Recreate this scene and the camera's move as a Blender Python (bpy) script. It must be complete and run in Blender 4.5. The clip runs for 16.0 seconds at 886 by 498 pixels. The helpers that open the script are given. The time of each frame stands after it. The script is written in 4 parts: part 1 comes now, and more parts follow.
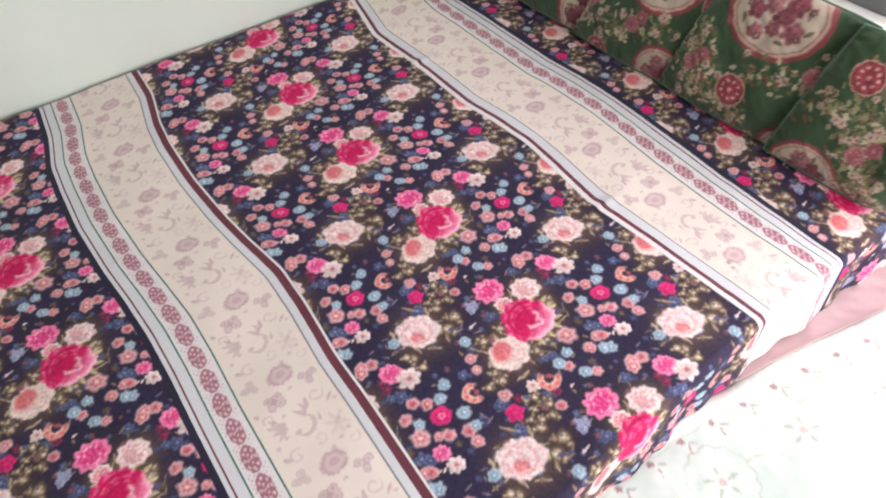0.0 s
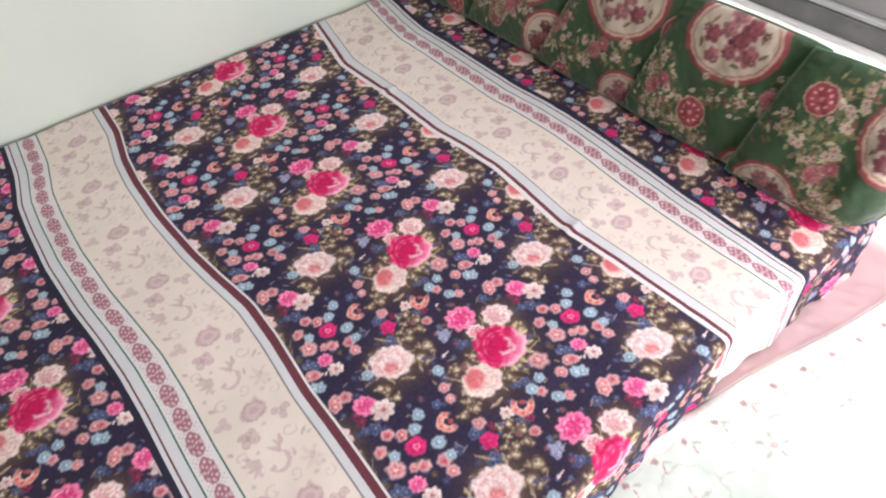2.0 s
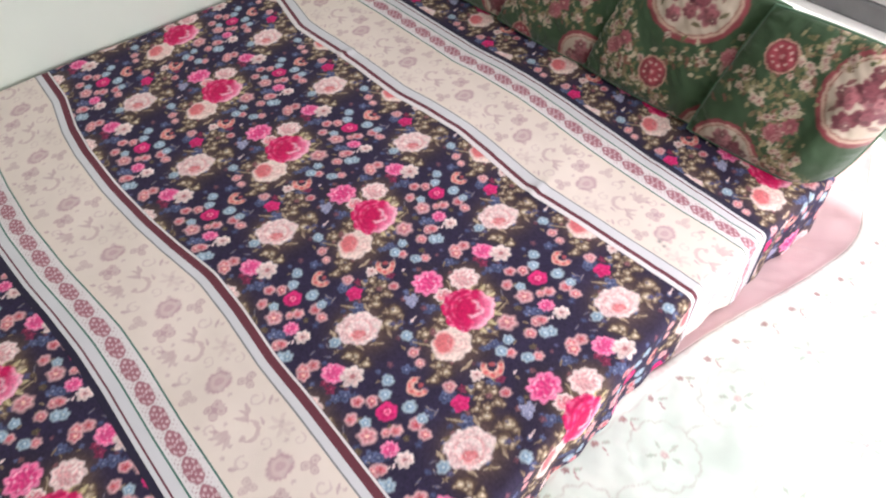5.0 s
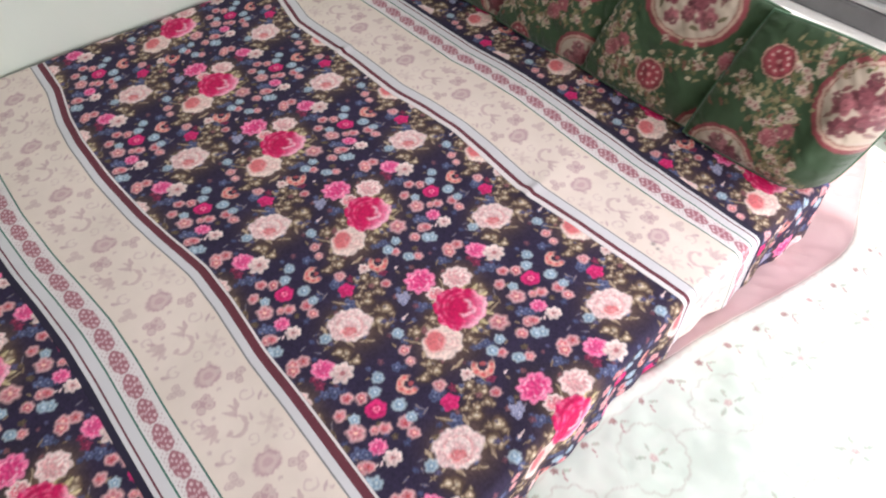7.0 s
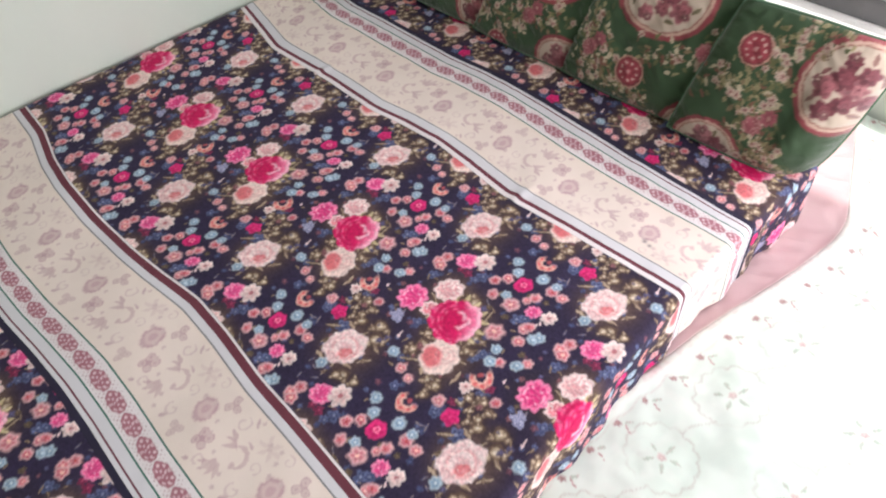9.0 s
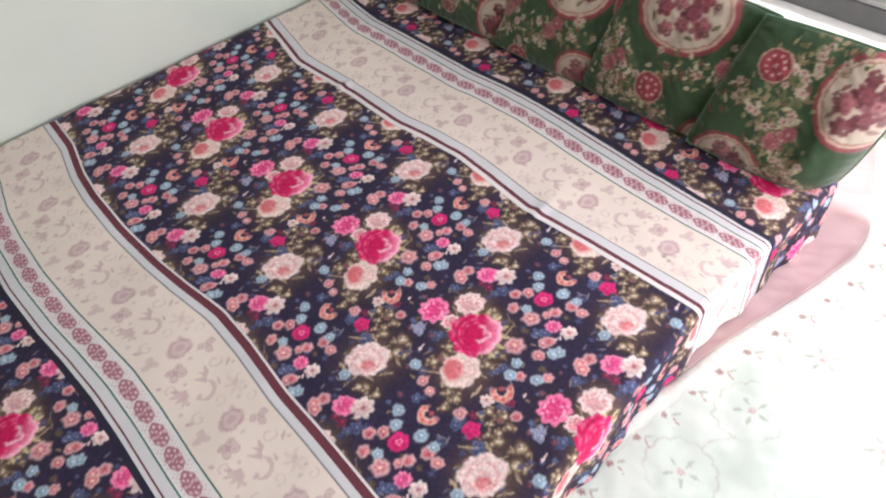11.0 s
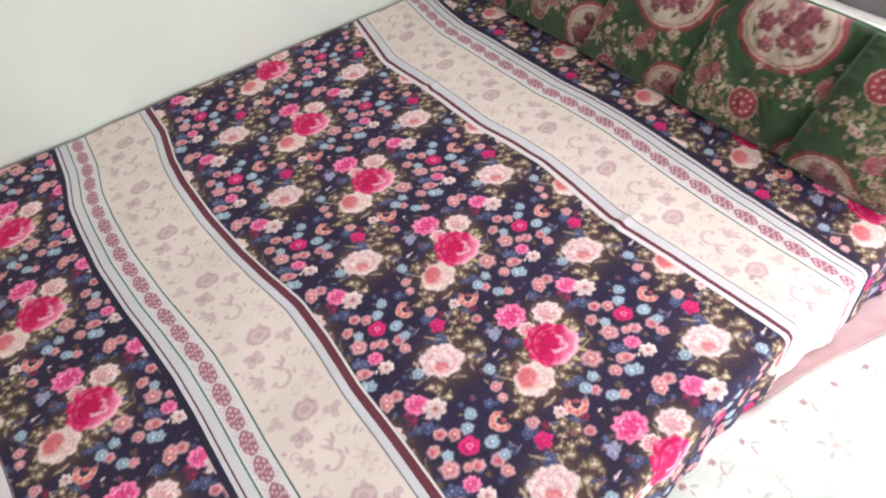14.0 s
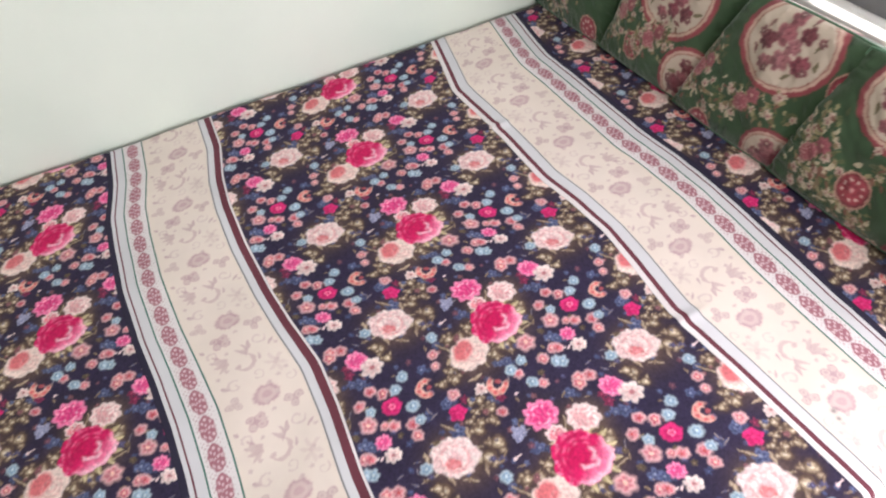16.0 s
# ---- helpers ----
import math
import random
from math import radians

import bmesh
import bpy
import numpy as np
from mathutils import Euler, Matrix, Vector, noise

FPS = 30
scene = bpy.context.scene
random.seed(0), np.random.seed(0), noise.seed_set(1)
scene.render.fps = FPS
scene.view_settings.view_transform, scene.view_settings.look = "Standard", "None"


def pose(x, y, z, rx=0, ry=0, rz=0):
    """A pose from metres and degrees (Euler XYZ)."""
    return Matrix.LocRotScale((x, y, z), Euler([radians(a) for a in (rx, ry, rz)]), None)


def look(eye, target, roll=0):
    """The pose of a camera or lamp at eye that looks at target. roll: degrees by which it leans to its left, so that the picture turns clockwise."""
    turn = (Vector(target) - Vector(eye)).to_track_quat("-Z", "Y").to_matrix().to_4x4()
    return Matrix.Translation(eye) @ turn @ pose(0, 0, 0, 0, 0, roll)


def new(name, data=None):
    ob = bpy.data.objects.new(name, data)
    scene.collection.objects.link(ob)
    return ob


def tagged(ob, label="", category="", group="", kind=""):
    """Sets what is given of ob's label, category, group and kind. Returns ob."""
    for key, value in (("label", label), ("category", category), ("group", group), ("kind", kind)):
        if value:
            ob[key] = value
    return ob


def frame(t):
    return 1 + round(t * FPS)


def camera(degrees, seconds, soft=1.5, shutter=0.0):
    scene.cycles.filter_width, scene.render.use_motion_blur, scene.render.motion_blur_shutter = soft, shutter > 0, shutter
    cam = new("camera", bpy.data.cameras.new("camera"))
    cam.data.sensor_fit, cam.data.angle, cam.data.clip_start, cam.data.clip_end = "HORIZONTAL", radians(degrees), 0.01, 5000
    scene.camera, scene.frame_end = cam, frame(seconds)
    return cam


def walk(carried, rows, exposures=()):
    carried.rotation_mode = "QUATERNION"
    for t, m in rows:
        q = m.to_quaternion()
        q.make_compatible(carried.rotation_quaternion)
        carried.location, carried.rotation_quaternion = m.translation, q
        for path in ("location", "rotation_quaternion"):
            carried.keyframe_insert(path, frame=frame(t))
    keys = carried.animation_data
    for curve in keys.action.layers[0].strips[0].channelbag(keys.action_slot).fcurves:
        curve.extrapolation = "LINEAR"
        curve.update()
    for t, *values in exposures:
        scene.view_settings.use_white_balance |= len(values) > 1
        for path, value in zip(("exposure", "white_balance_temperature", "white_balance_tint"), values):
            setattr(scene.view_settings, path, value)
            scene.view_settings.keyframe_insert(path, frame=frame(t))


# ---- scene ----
cam = camera(62.8, 16.0, soft=2.1)
PATH = [
    (0, (-0.457, -0.507, 1.424), (0.253, 0.654, -0.04), -5.0),
    (0.5, (-0.459, -0.504, 1.426), (0.253, 0.66, -0.035), -5.4),
    (1, (-0.464, -0.504, 1.427), (0.233, 0.662, -0.041), -5.0),
    (1.5, (-0.464, -0.502, 1.431), (0.243, 0.689, -0.012), -4.7),
    (2, (-0.442, -0.511, 1.442), (0.34, 0.644, 0.009), -4.9),
    (2.5, (-0.451, -0.512, 1.437), (0.369, 0.639, 0.022), -4.8),
    (3, (-0.444, -0.512, 1.431), (0.431, 0.575, -0.001), -4.2),
    (3.5, (-0.448, -0.493, 1.432), (0.415, 0.566, -0.028), -3.5),
    (4, (-0.449, -0.498, 1.43), (0.409, 0.574, -0.024), -3.7),
    (4.5, (-0.452, -0.5, 1.43), (0.411, 0.548, -0.039), -2.9),
    (4.7, (-0.451, -0.5, 1.427), (0.379, 0.535, -0.069), -3.2),
    (6.8, (-0.446, -0.509, 1.42), (0.411, 0.526, -0.061), -0.8),
    (7, (-0.446, -0.504, 1.419), (0.392, 0.529, -0.075), -1.4),
    (7.5, (-0.442, -0.48, 1.421), (0.349, 0.548, -0.101), -2.3),
    (8, (-0.443, -0.49, 1.416), (0.368, 0.589, -0.06), -2.5),
    (8.5, (-0.422, -0.5, 1.423), (0.384, 0.547, -0.079), -5.7),
    (9, (-0.423, -0.513, 1.417), (0.42, 0.542, -0.058), -6.1),
    (9.2, (-0.425, -0.493, 1.438), (0.405, 0.54, -0.059), -5.2),
    (11.3, (-0.431, -0.51, 1.439), (0.393, 0.587, -0.016), -7.2),
    (11.5, (-0.424, -0.509, 1.445), (0.413, 0.587, -0.004), -7.4),
    (12, (-0.409, -0.534, 1.44), (0.42, 0.657, 0.063), -13.1),
    (12.2, (-0.397, -0.516, 1.433), (0.413, 0.605, -0.011), -11.7),
    (12.5, (-0.409, -0.524, 1.436), (0.376, 0.567, -0.045), -10.4),
    (13, (-0.425, -0.503, 1.443), (0.406, 0.556, -0.036), -6.3),
    (13.5, (-0.451, -0.494, 1.448), (0.339, 0.653, 0.013), -6.7),
    (14, (-0.459, -0.486, 1.437), (0.248, 0.716, 0.003), -8.0),
    (14.5, (-0.47, -0.468, 1.443), (0.149, 0.75, -0.017), -7.6),
    (15, (-0.443, -0.448, 1.441), (0.153, 0.785, -0.017), -8.8),
    (15.5, (-0.35, -0.39, 1.434), (0.138, 0.836, -0.068), -12.0),
    (15.7, (-0.329, -0.379, 1.438), (0.136, 0.905, -0.023), -9.9),
    (16, (-0.291, -0.374, 1.428), (0.194, 0.936, -0.003), -8.6),
]
walk(cam, [(t, look(eye, target, roll)) for t, eye, target, roll in PATH],
     exposures=[(0, 0.51), (3.5, 0.54), (7.5, 0.34), (12, 0.34), (14.5, 0.65), (16, 0.70)])

# ---- world, sun, large lights ----
world = bpy.data.worlds.new("world")
scene.world = world
world.use_nodes = True
wn = world.node_tree.nodes
sky = wn.new("ShaderNodeTexSky")
sky.sky_type, sky.sun_disc = "NISHITA", False
sky.sun_elevation, sky.sun_rotation = radians(69.7), radians(35.8)
wn["Background"].inputs["Strength"].default_value = 0.10
world.node_tree.links.new(sky.outputs["Color"], wn["Background"].inputs["Color"])

sun = new("sun", bpy.data.lights.new("sun", "SUN"))
sun.data.energy, sun.data.angle, sun.data.color = 4.0, radians(1.0), (1.0, 0.95, 0.90)
sun.matrix_world = look((2.2, 1.8, 6.8), (0.9, 0.0, 0.8))


def area_light(name, at, target, size_x, size_y, watts, colour):
    ob = new(name, bpy.data.lights.new(name, "AREA"))
    ob.data.shape, ob.data.size, ob.data.size_y = "RECTANGLE", size_x, size_y
    ob.data.energy, ob.data.color = watts, colour
    ob.matrix_world = look(at, target)
    return ob


area_light("window_daylight", (1.25, -0.78, 1.18), (0.50, -0.35, 0.40), 1.0, 0.80, 14, (1.0, 0.93, 0.99))
# Fill lamp added on the unseen south side to brighten bed and wall.
area_light("south_fill", (0.15, -2.35, 1.44), (-0.15, 0.4, 0.7), 0.9, 1.3, 45, (1.0, 0.945, 0.98))


# ---- materials ----
def lin(r, g, b):
    """Linear colour from 8-bit display values."""
    return tuple(((c / 255 + 0.055) / 1.055) ** 2.4 if c > 10 else c / 3295 for c in (r, g, b))


def material(name, rough=0.7, colour=(0.8, 0.8, 0.8), metal=0.0, sheen=0.0):
    m = bpy.data.materials.new(name)
    m.use_nodes = True
    b = m.node_tree.nodes["Principled BSDF"]
    b.inputs["Roughness"].default_value, b.inputs["Metallic"].default_value = rough, metal
    b.inputs["Base Color"].default_value = (*colour, 1)
    b.inputs["Sheen Weight"].default_value = sheen
    return m, m.node_tree.nodes, m.node_tree.links, b


def add_bump(nodes, links, b, scale, strength, distance, detail=4, coords="Object"):
    tc = nodes.new("ShaderNodeTexCoord")
    n = nodes.new("ShaderNodeTexNoise")
    n.inputs["Scale"].default_value, n.inputs["Detail"].default_value = scale, detail
    bump = nodes.new("ShaderNodeBump")
    bump.inputs["Strength"].default_value, bump.inputs["Distance"].default_value = strength, distance
    links.new(tc.outputs[coords], n.inputs["Vector"])
    links.new(n.outputs["Fac"], bump.inputs["Height"])
    links.new(bump.outputs["Normal"], b.inputs["Normal"])
    return n, bump


def mottled(name, colour_a, colour_b, scale, rough, bump_scale, bump_strength, bump_distance, metal=0.0):
    """A plain surface whose colour drifts between two near tones, with fine relief."""
    m, nodes, links, b = material(name, rough, colour_a, metal)
    tc = nodes.new("ShaderNodeTexCoord")
    n = nodes.new("ShaderNodeTexNoise")
    n.inputs["Scale"].default_value, n.inputs["Detail"].default_value = scale, 6
    ramp = nodes.new("ShaderNodeValToRGB")
    ramp.color_ramp.elements[0].position, ramp.color_ramp.elements[1].position = 0.3, 0.7
    ramp.color_ramp.elements[0].color, ramp.color_ramp.elements[1].color = (*colour_a, 1), (*colour_b, 1)
    links.new(tc.outputs["Object"], n.inputs["Vector"])
    links.new(n.outputs["Fac"], ramp.inputs["Fac"])
    links.new(ramp.outputs["Color"], b.inputs["Base Color"])
    add_bump(nodes, links, b, bump_scale, bump_strength, bump_distance)
    return m


def weave(nodes, links, b, threads, strength):
    """Fine crossed threads as relief, in the cloth's own metres (UV)."""
    uv = nodes.new("ShaderNodeUVMap")
    waves = []
    for direction in ("X", "Y"):
        w = nodes.new("ShaderNodeTexWave")
        w.bands_direction = direction
        w.inputs["Scale"].default_value = threads
        w.inputs["Distortion"].default_value = 0.4
        links.new(uv.outputs["UV"], w.inputs["Vector"])
        waves.append(w)
    add = nodes.new("ShaderNodeMath")
    add.operation = "ADD"
    links.new(waves[0].outputs["Fac"], add.inputs[0])
    links.new(waves[1].outputs["Fac"], add.inputs[1])
    bump = nodes.new("ShaderNodeBump")
    bump.inputs["Strength"].default_value, bump.inputs["Distance"].default_value = strength, 0.0004
    links.new(add.outputs[0], bump.inputs["Height"])
    links.new(bump.outputs["Normal"], b.inputs["Normal"])


CREAM, WHITE, GREYWHITE = lin(230, 216, 206), lin(226, 219, 220), lin(212, 210, 214)
NAVY, MAROON, GREEN_LINE, GREY_LINE = lin(46, 42, 62), lin(110, 58, 70), lin(76, 116, 104), lin(138, 136, 138)
# Woven border, from the middle panel outwards: where each stripe begins (metres) and its colour.
BORDER = [(0.000, WHITE), (0.0045, MAROON), (0.0175, GREYWHITE), (0.0300, GREY_LINE), (0.0324, CREAM), (0.1595, GREEN_LINE),
          (0.1622, WHITE), (0.2018, GREEN_LINE), (0.2050, GREYWHITE), (0.2195, MAROON), (0.2228, GREYWHITE), (0.2295, NAVY), (0.2392, WHITE)]
BORDER_WIDTH = 0.240


def printed_cloth(name, striped):
    """Cotton print: the flowers come from the cloth's colour attribute, the woven stripes from its second UV map."""
    m, nodes, links, b = material(name, 0.78)
    b.inputs["Specular IOR Level"].default_value = 0.22
    att = nodes.new("ShaderNodeAttribute")
    att.attribute_name = "print"
    last = att.outputs["Color"]
    if striped:
        uv = nodes.new("ShaderNodeUVMap")
        uv.uv_map = "border"
        sep = nodes.new("ShaderNodeSeparateXYZ")
        links.new(uv.outputs["UV"], sep.inputs[0])
        ramp = nodes.new("ShaderNodeValToRGB")
        cr = ramp.color_ramp
        cr.interpolation = "CONSTANT"
        while len(cr.elements) < len(BORDER):
            cr.elements.new(0.5)
        for e, (w, c) in zip(cr.elements, BORDER):
            e.position, e.color = w / BORDER_WIDTH, (*c, 1)
        scale = nodes.new("ShaderNodeMath")
        scale.operation = "DIVIDE"
        scale.inputs[1].default_value = BORDER_WIDTH
        links.new(sep.outputs[0], scale.inputs[0])
        links.new(scale.outputs[0], ramp.inputs["Fac"])
        over = nodes.new("ShaderNodeMix")
        over.data_type = "RGBA"
        links.new(ramp.outputs["Color"], over.inputs["A"])
        links.new(att.outputs["Color"], over.inputs["B"])
        links.new(att.outputs["Alpha"], over.inputs["Factor"])
        last = over.outputs["Result"]
    # Slight unevenness of the dye.
    tc = nodes.new("ShaderNodeTexCoord")
    n = nodes.new("ShaderNodeTexNoise")
    n.inputs["Scale"].default_value, n.inputs["Detail"].default_value = 9, 5
    links.new(tc.outputs["Object"], n.inputs["Vector"])
    fade = nodes.new("ShaderNodeMapRange")
    fade.inputs["To Min"].default_value, fade.inputs["To Max"].default_value = 0.90, 1.08
    links.new(n.outputs["Fac"], fade.inputs["Value"])
    mul = nodes.new("ShaderNodeVectorMath")
    mul.operation = "SCALE"
    links.new(last, mul.inputs[0])
    links.new(fade.outputs["Result"], mul.inputs["Scale"])
    links.new(mul.outputs[0], b.inputs["Base Color"])
    weave(nodes, links, b, 260, 0.25)
    return m


mat_sheet = printed_cloth("printed_cotton", True)
mat_cushion = printed_cloth("green_print", False)
mat_cover = printed_cloth("embroidered_satin", False)
satin = mat_cover.node_tree.nodes["Principled BSDF"]
satin.inputs["Roughness"].default_value, satin.inputs["Specular IOR Level"].default_value = 0.42, 0.5
cushion_cloth = mat_cushion.node_tree.nodes["Principled BSDF"]
cushion_cloth.inputs["Sheen Weight"].default_value, cushion_cloth.inputs["Sheen Roughness"].default_value = 0.4, 0.4
mat_cord = mottled("green_cord", lin(72, 104, 80), lin(88, 118, 94), 60, 0.7, 900, 0.6, 0.0006)
mat_wall = mottled("wall_paint", (0.545, 0.605, 0.53), (0.61, 0.655, 0.58), 2.5, 0.55, 60, 0.12, 0.002)
mat_ceiling = mottled("ceiling_paint", (0.74, 0.74, 0.72), (0.78, 0.78, 0.76), 2, 0.8, 80, 0.1, 0.002)
mat_floor = mottled("floor_cement", (0.32, 0.30, 0.28), (0.40, 0.38, 0.35), 5, 0.5, 120, 0.2, 0.002)
mat_ticking = mottled("mattress_ticking", (0.55, 0.50, 0.48), (0.62, 0.58, 0.55), 20, 0.8, 400, 0.3, 0.001)
mat_sill = mottled("sill_stone", (0.72, 0.71, 0.69), (0.80, 0.79, 0.77), 8, 0.35, 90, 0.08, 0.001)
mat_rail = mottled("grey_rail", (0.13, 0.13, 0.135), (0.18, 0.18, 0.185), 14, 0.45, 200, 0.1, 0.0006)
mat_trim = mottled("pale_trim", (0.50, 0.50, 0.50), (0.58, 0.58, 0.58), 14, 0.4, 200, 0.1, 0.0006)
mat_panel = mottled("grey_panel", (0.32, 0.32, 0.325), (0.38, 0.38, 0.385), 4, 0.4, 120, 0.1, 0.0006)
mat_wood = mottled("dark_wood", (0.12, 0.07, 0.045), (0.17, 0.10, 0.06), 12, 0.5, 60, 0.3, 0.001)
mat_glass, _, _, gb = material("clear_glass", 0.02, (0.95, 0.97, 0.97))
gb.inputs["Transmission Weight"].default_value, gb.inputs["IOR"].default_value = 1.0, 1.45


# ---- helpers for meshes ----
def box_bm(x0, y0, z0, x1, y1, z1, bevel=0.0, segments=2):
    bm = bmesh.new()
    bmesh.ops.create_cube(bm, size=1, matrix=Matrix.Translation(((x0 + x1) / 2, (y0 + y1) / 2, (z0 + z1) / 2)) @ Matrix.Diagonal((x1 - x0, y1 - y0, z1 - z0, 1)))
    if bevel:
        bmesh.ops.bevel(bm, geom=bm.edges[:], offset=bevel, segments=segments, profile=0.5, affect="EDGES")
    return bm


def part(name, bm, mat, parent=None, label="", smooth=False):
    me = bpy.data.meshes.new(name)
    bm.to_mesh(me)
    bm.free()
    me.materials.append(mat)
    if smooth:
        me.polygons.foreach_set("use_smooth", [True] * len(me.polygons))
    ob = new(name, me)
    ob.parent = parent
    return tagged(ob, label)


def grid_mesh(name, xyz, mat, paint, uv, border=None, closed=False):
    """A smooth quad sheet from an array of rows x columns of points; closed: the columns run round."""
    rows, cols = xyz.shape[:2]
    idx = np.arange(rows * cols).reshape(rows, cols)
    nxt = np.roll(idx, -1, axis=1) if closed else idx[:, 1:]
    cur = idx if closed else idx[:, :-1]
    quads = np.stack([cur[:-1], nxt[:-1], nxt[1:], cur[1:]], -1).reshape(-1, 4)
    me = bpy.data.meshes.new(name)
    me.vertices.add(rows * cols)
    me.vertices.foreach_set("co", xyz.reshape(-1).astype(np.float32))
    me.loops.add(quads.size)
    me.loops.foreach_set("vertex_index", quads.reshape(-1).astype(np.int32))
    me.polygons.add(len(quads))
    me.polygons.foreach_set("loop_start", np.arange(0, quads.size, 4, dtype=np.int32))
    me.update(calc_edges=True)
    me.polygons.foreach_set("use_smooth", np.ones(len(quads), bool))
    for label, coords in (("cloth", uv), ("border", border)):
        if coords is not None:
            layer = me.uv_layers.new(name=label)
            layer.data.foreach_set("uv", coords.reshape(-1, 2)[quads.reshape(-1)].astype(np.float32).reshape(-1))
    if paint is not None:
        layer = me.color_attributes.new("print", "FLOAT_COLOR", "POINT")
        layer.data.foreach_set("color", paint.reshape(-1).astype(np.float32))
    me.materials.append(mat)
    return me


def smooth_noise(x, y, scale, seed):
    """Smooth value noise in -1..1 on arrays."""
    rng = np.random.RandomState(seed)
    table = rng.uniform(-1, 1, (64, 64))
    u, v = np.asarray(x) / scale + 1000, np.asarray(y) / scale + 1000
    i, j = np.floor(u).astype(int), np.floor(v).astype(int)
    fu, fv = u - i, v - j
    fu, fv = fu * fu * (3 - 2 * fu), fv * fv * (3 - 2 * fv)
    g = lambda a, b: table[a % 64, b % 64]
    return (g(i, j) * (1 - fu) + g(i + 1, j) * fu) * (1 - fv) + (g(i, j + 1) * (1 - fu) + g(i + 1, j + 1) * fu) * fv


# ---- painting of prints on arrays ----
class Canvas:
    """Colours over a field of cloth points (a, b in metres); a motif is laid round a centre."""

    def __init__(self, s, r, ground, lattice=None):
        self.s, self.r, self.lattice = s, r, lattice
        self.rgb = np.ones(s.shape + (3,)) * np.array(ground)
        self.alpha = np.zeros(s.shape)
        self.wander = [smooth_noise(s, r, size, seed) for size, seed in ((0.008, 91), (0.008, 92), (0.0035, 93), (0.0035, 94))]

    def local(self, cs, cr, turned=True):
        ds, dr = self.s - cs, self.r - cr
        if self.lattice:
            (bs, br), (as_, ar) = self.lattice
            n = np.round(ds / bs)
            ds, dr = ds - n * bs, dr - n * br
            k = np.round(dr / ar)
            ds, dr = ds - k * as_, dr - k * ar
        # The print is never quite regular: edges wander by about a millimetre.
        ds = ds + 0.0013 * self.wander[0] + 0.0011 * self.wander[2]
        dr = dr + 0.0013 * self.wander[1] + 0.0011 * self.wander[3]
        if turned:
            return 0.81 * ds - 0.58 * dr, 0.58 * ds + 0.81 * dr
        return ds, dr

    def lay(self, mask, colour):
        mask = np.clip(mask, 0, 1)[..., None]
        self.rgb[:] = self.rgb * (1 - mask) + np.asarray(colour) * mask
        self.alpha = np.maximum(self.alpha, mask[..., 0])

    def halo(self, c, radius, colour, strength):
        a, b = self.local(c[0], c[1])
        self.lay(strength * np.exp(-((a * a + b * b) / radius ** 2) ** 1.5), colour)

    def flower(self, c, radius, rim, body, heart, petals=6, phase=0.0, depth=0.16, soft=0.16, turned=True):
        """A small open flower: scalloped outline, darker folds between petals, a light or dark heart."""
        a, b = self.local(c[0], c[1], turned)
        rho, th = np.hypot(a, b) / radius, np.arctan2(b, a) + phase
        edge = 1 - 1.3 * depth * (1 - np.abs(np.cos(petals * th / 2)))
        self.lay((edge - rho) / soft + 0.5, rim)
        fold = 0.5 + 0.5 * np.cos(petals * th)
        self.lay(np.clip((0.80 * edge - rho) / 0.25, 0, 1) * (0.45 + 0.55 * fold), body)
        shade = np.clip((edge - rho) / soft, 0, 1) * np.clip(0.15 - (0.6 * a + 0.8 * b) / radius, 0, 1)
        self.lay(0.5 * shade, np.asarray(body) * 0.62)
        self.lay((0.30 - rho) / 0.14, heart)

    def big_rose(self, c, radius, outer, body, deep, light, petals=9, phase=0.0):
        """A full rose: a deep closed heart, folded petals round it, paler petals spread on its open side."""
        a, b = self.local(c[0], c[1])
        rho, th = np.hypot(a, b) / radius, np.arctan2(b, a) + phase
        p, q = a / radius, b / radius
        edge = 0.98 - 0.10 * (1 - np.abs(np.sin(petals * th / 2 + 0.4))) + 0.04 * np.sin(3 * th + 1)
        inside = np.clip((edge - rho) / 0.07 + 0.5, 0, 1)
        self.lay(inside, body)
        # Petals of the open side, each paler towards its rim.
        open_side = np.clip((p * 0.9 - 0.35 * q - 0.18) / 0.45, 0, 1)
        rim = np.clip((rho - 0.58 * edge) / (0.38 * edge), 0, 1)
        self.lay(inside * np.clip(open_side * 1.2, 0, 1) * (0.35 + 0.65 * rim) * 0.9, outer)
        self.lay(inside * open_side * np.clip((rho - 0.80 * edge) / 0.12, 0, 1) * 0.85, light)
        # Folds: darker arcs on the closed side, a few lit edges.
        for k, (oa, ob, rr) in enumerate(((0.10, 0.04, 0.78), (0.06, 0.02, 0.56), (0.02, 0.06, 0.36))):
            d = np.hypot(p - oa, q - ob)
            turn = np.clip(np.cos(np.arctan2(q - ob, p - oa) - 2.9 + 0.5 * k) + 0.35, 0, 1)
            self.lay(0.75 * inside * np.exp(-((d - rr) / 0.055) ** 2) * turn, deep)
            self.lay(0.40 * inside * np.exp(-((d - rr - 0.10) / 0.045) ** 2) * turn * (0.5 + 0.5 * np.sin(9 * th + k)), outer)
        heart = np.hypot((p + 0.12) / 0.46, (q + 0.05) / 0.52)
        self.lay(0.6 * np.clip((1 - heart) / 0.4, 0, 1), deep)
        # The lit curl beside the heart.
        for oa, ob, rr, way in ((0.20, 0.10, 0.20, 0.4), (0.34, -0.10, 0.17, -0.7), (0.16, -0.22, 0.14, -1.6)):
            d = np.hypot(p - oa, q - ob)
            turn = np.clip(np.cos(np.arctan2(q - ob, p - oa) - way) * 1.4, 0, 1)
            self.lay(0.80 * inside * np.exp(-((d - rr) / 0.070) ** 2) * turn, light)
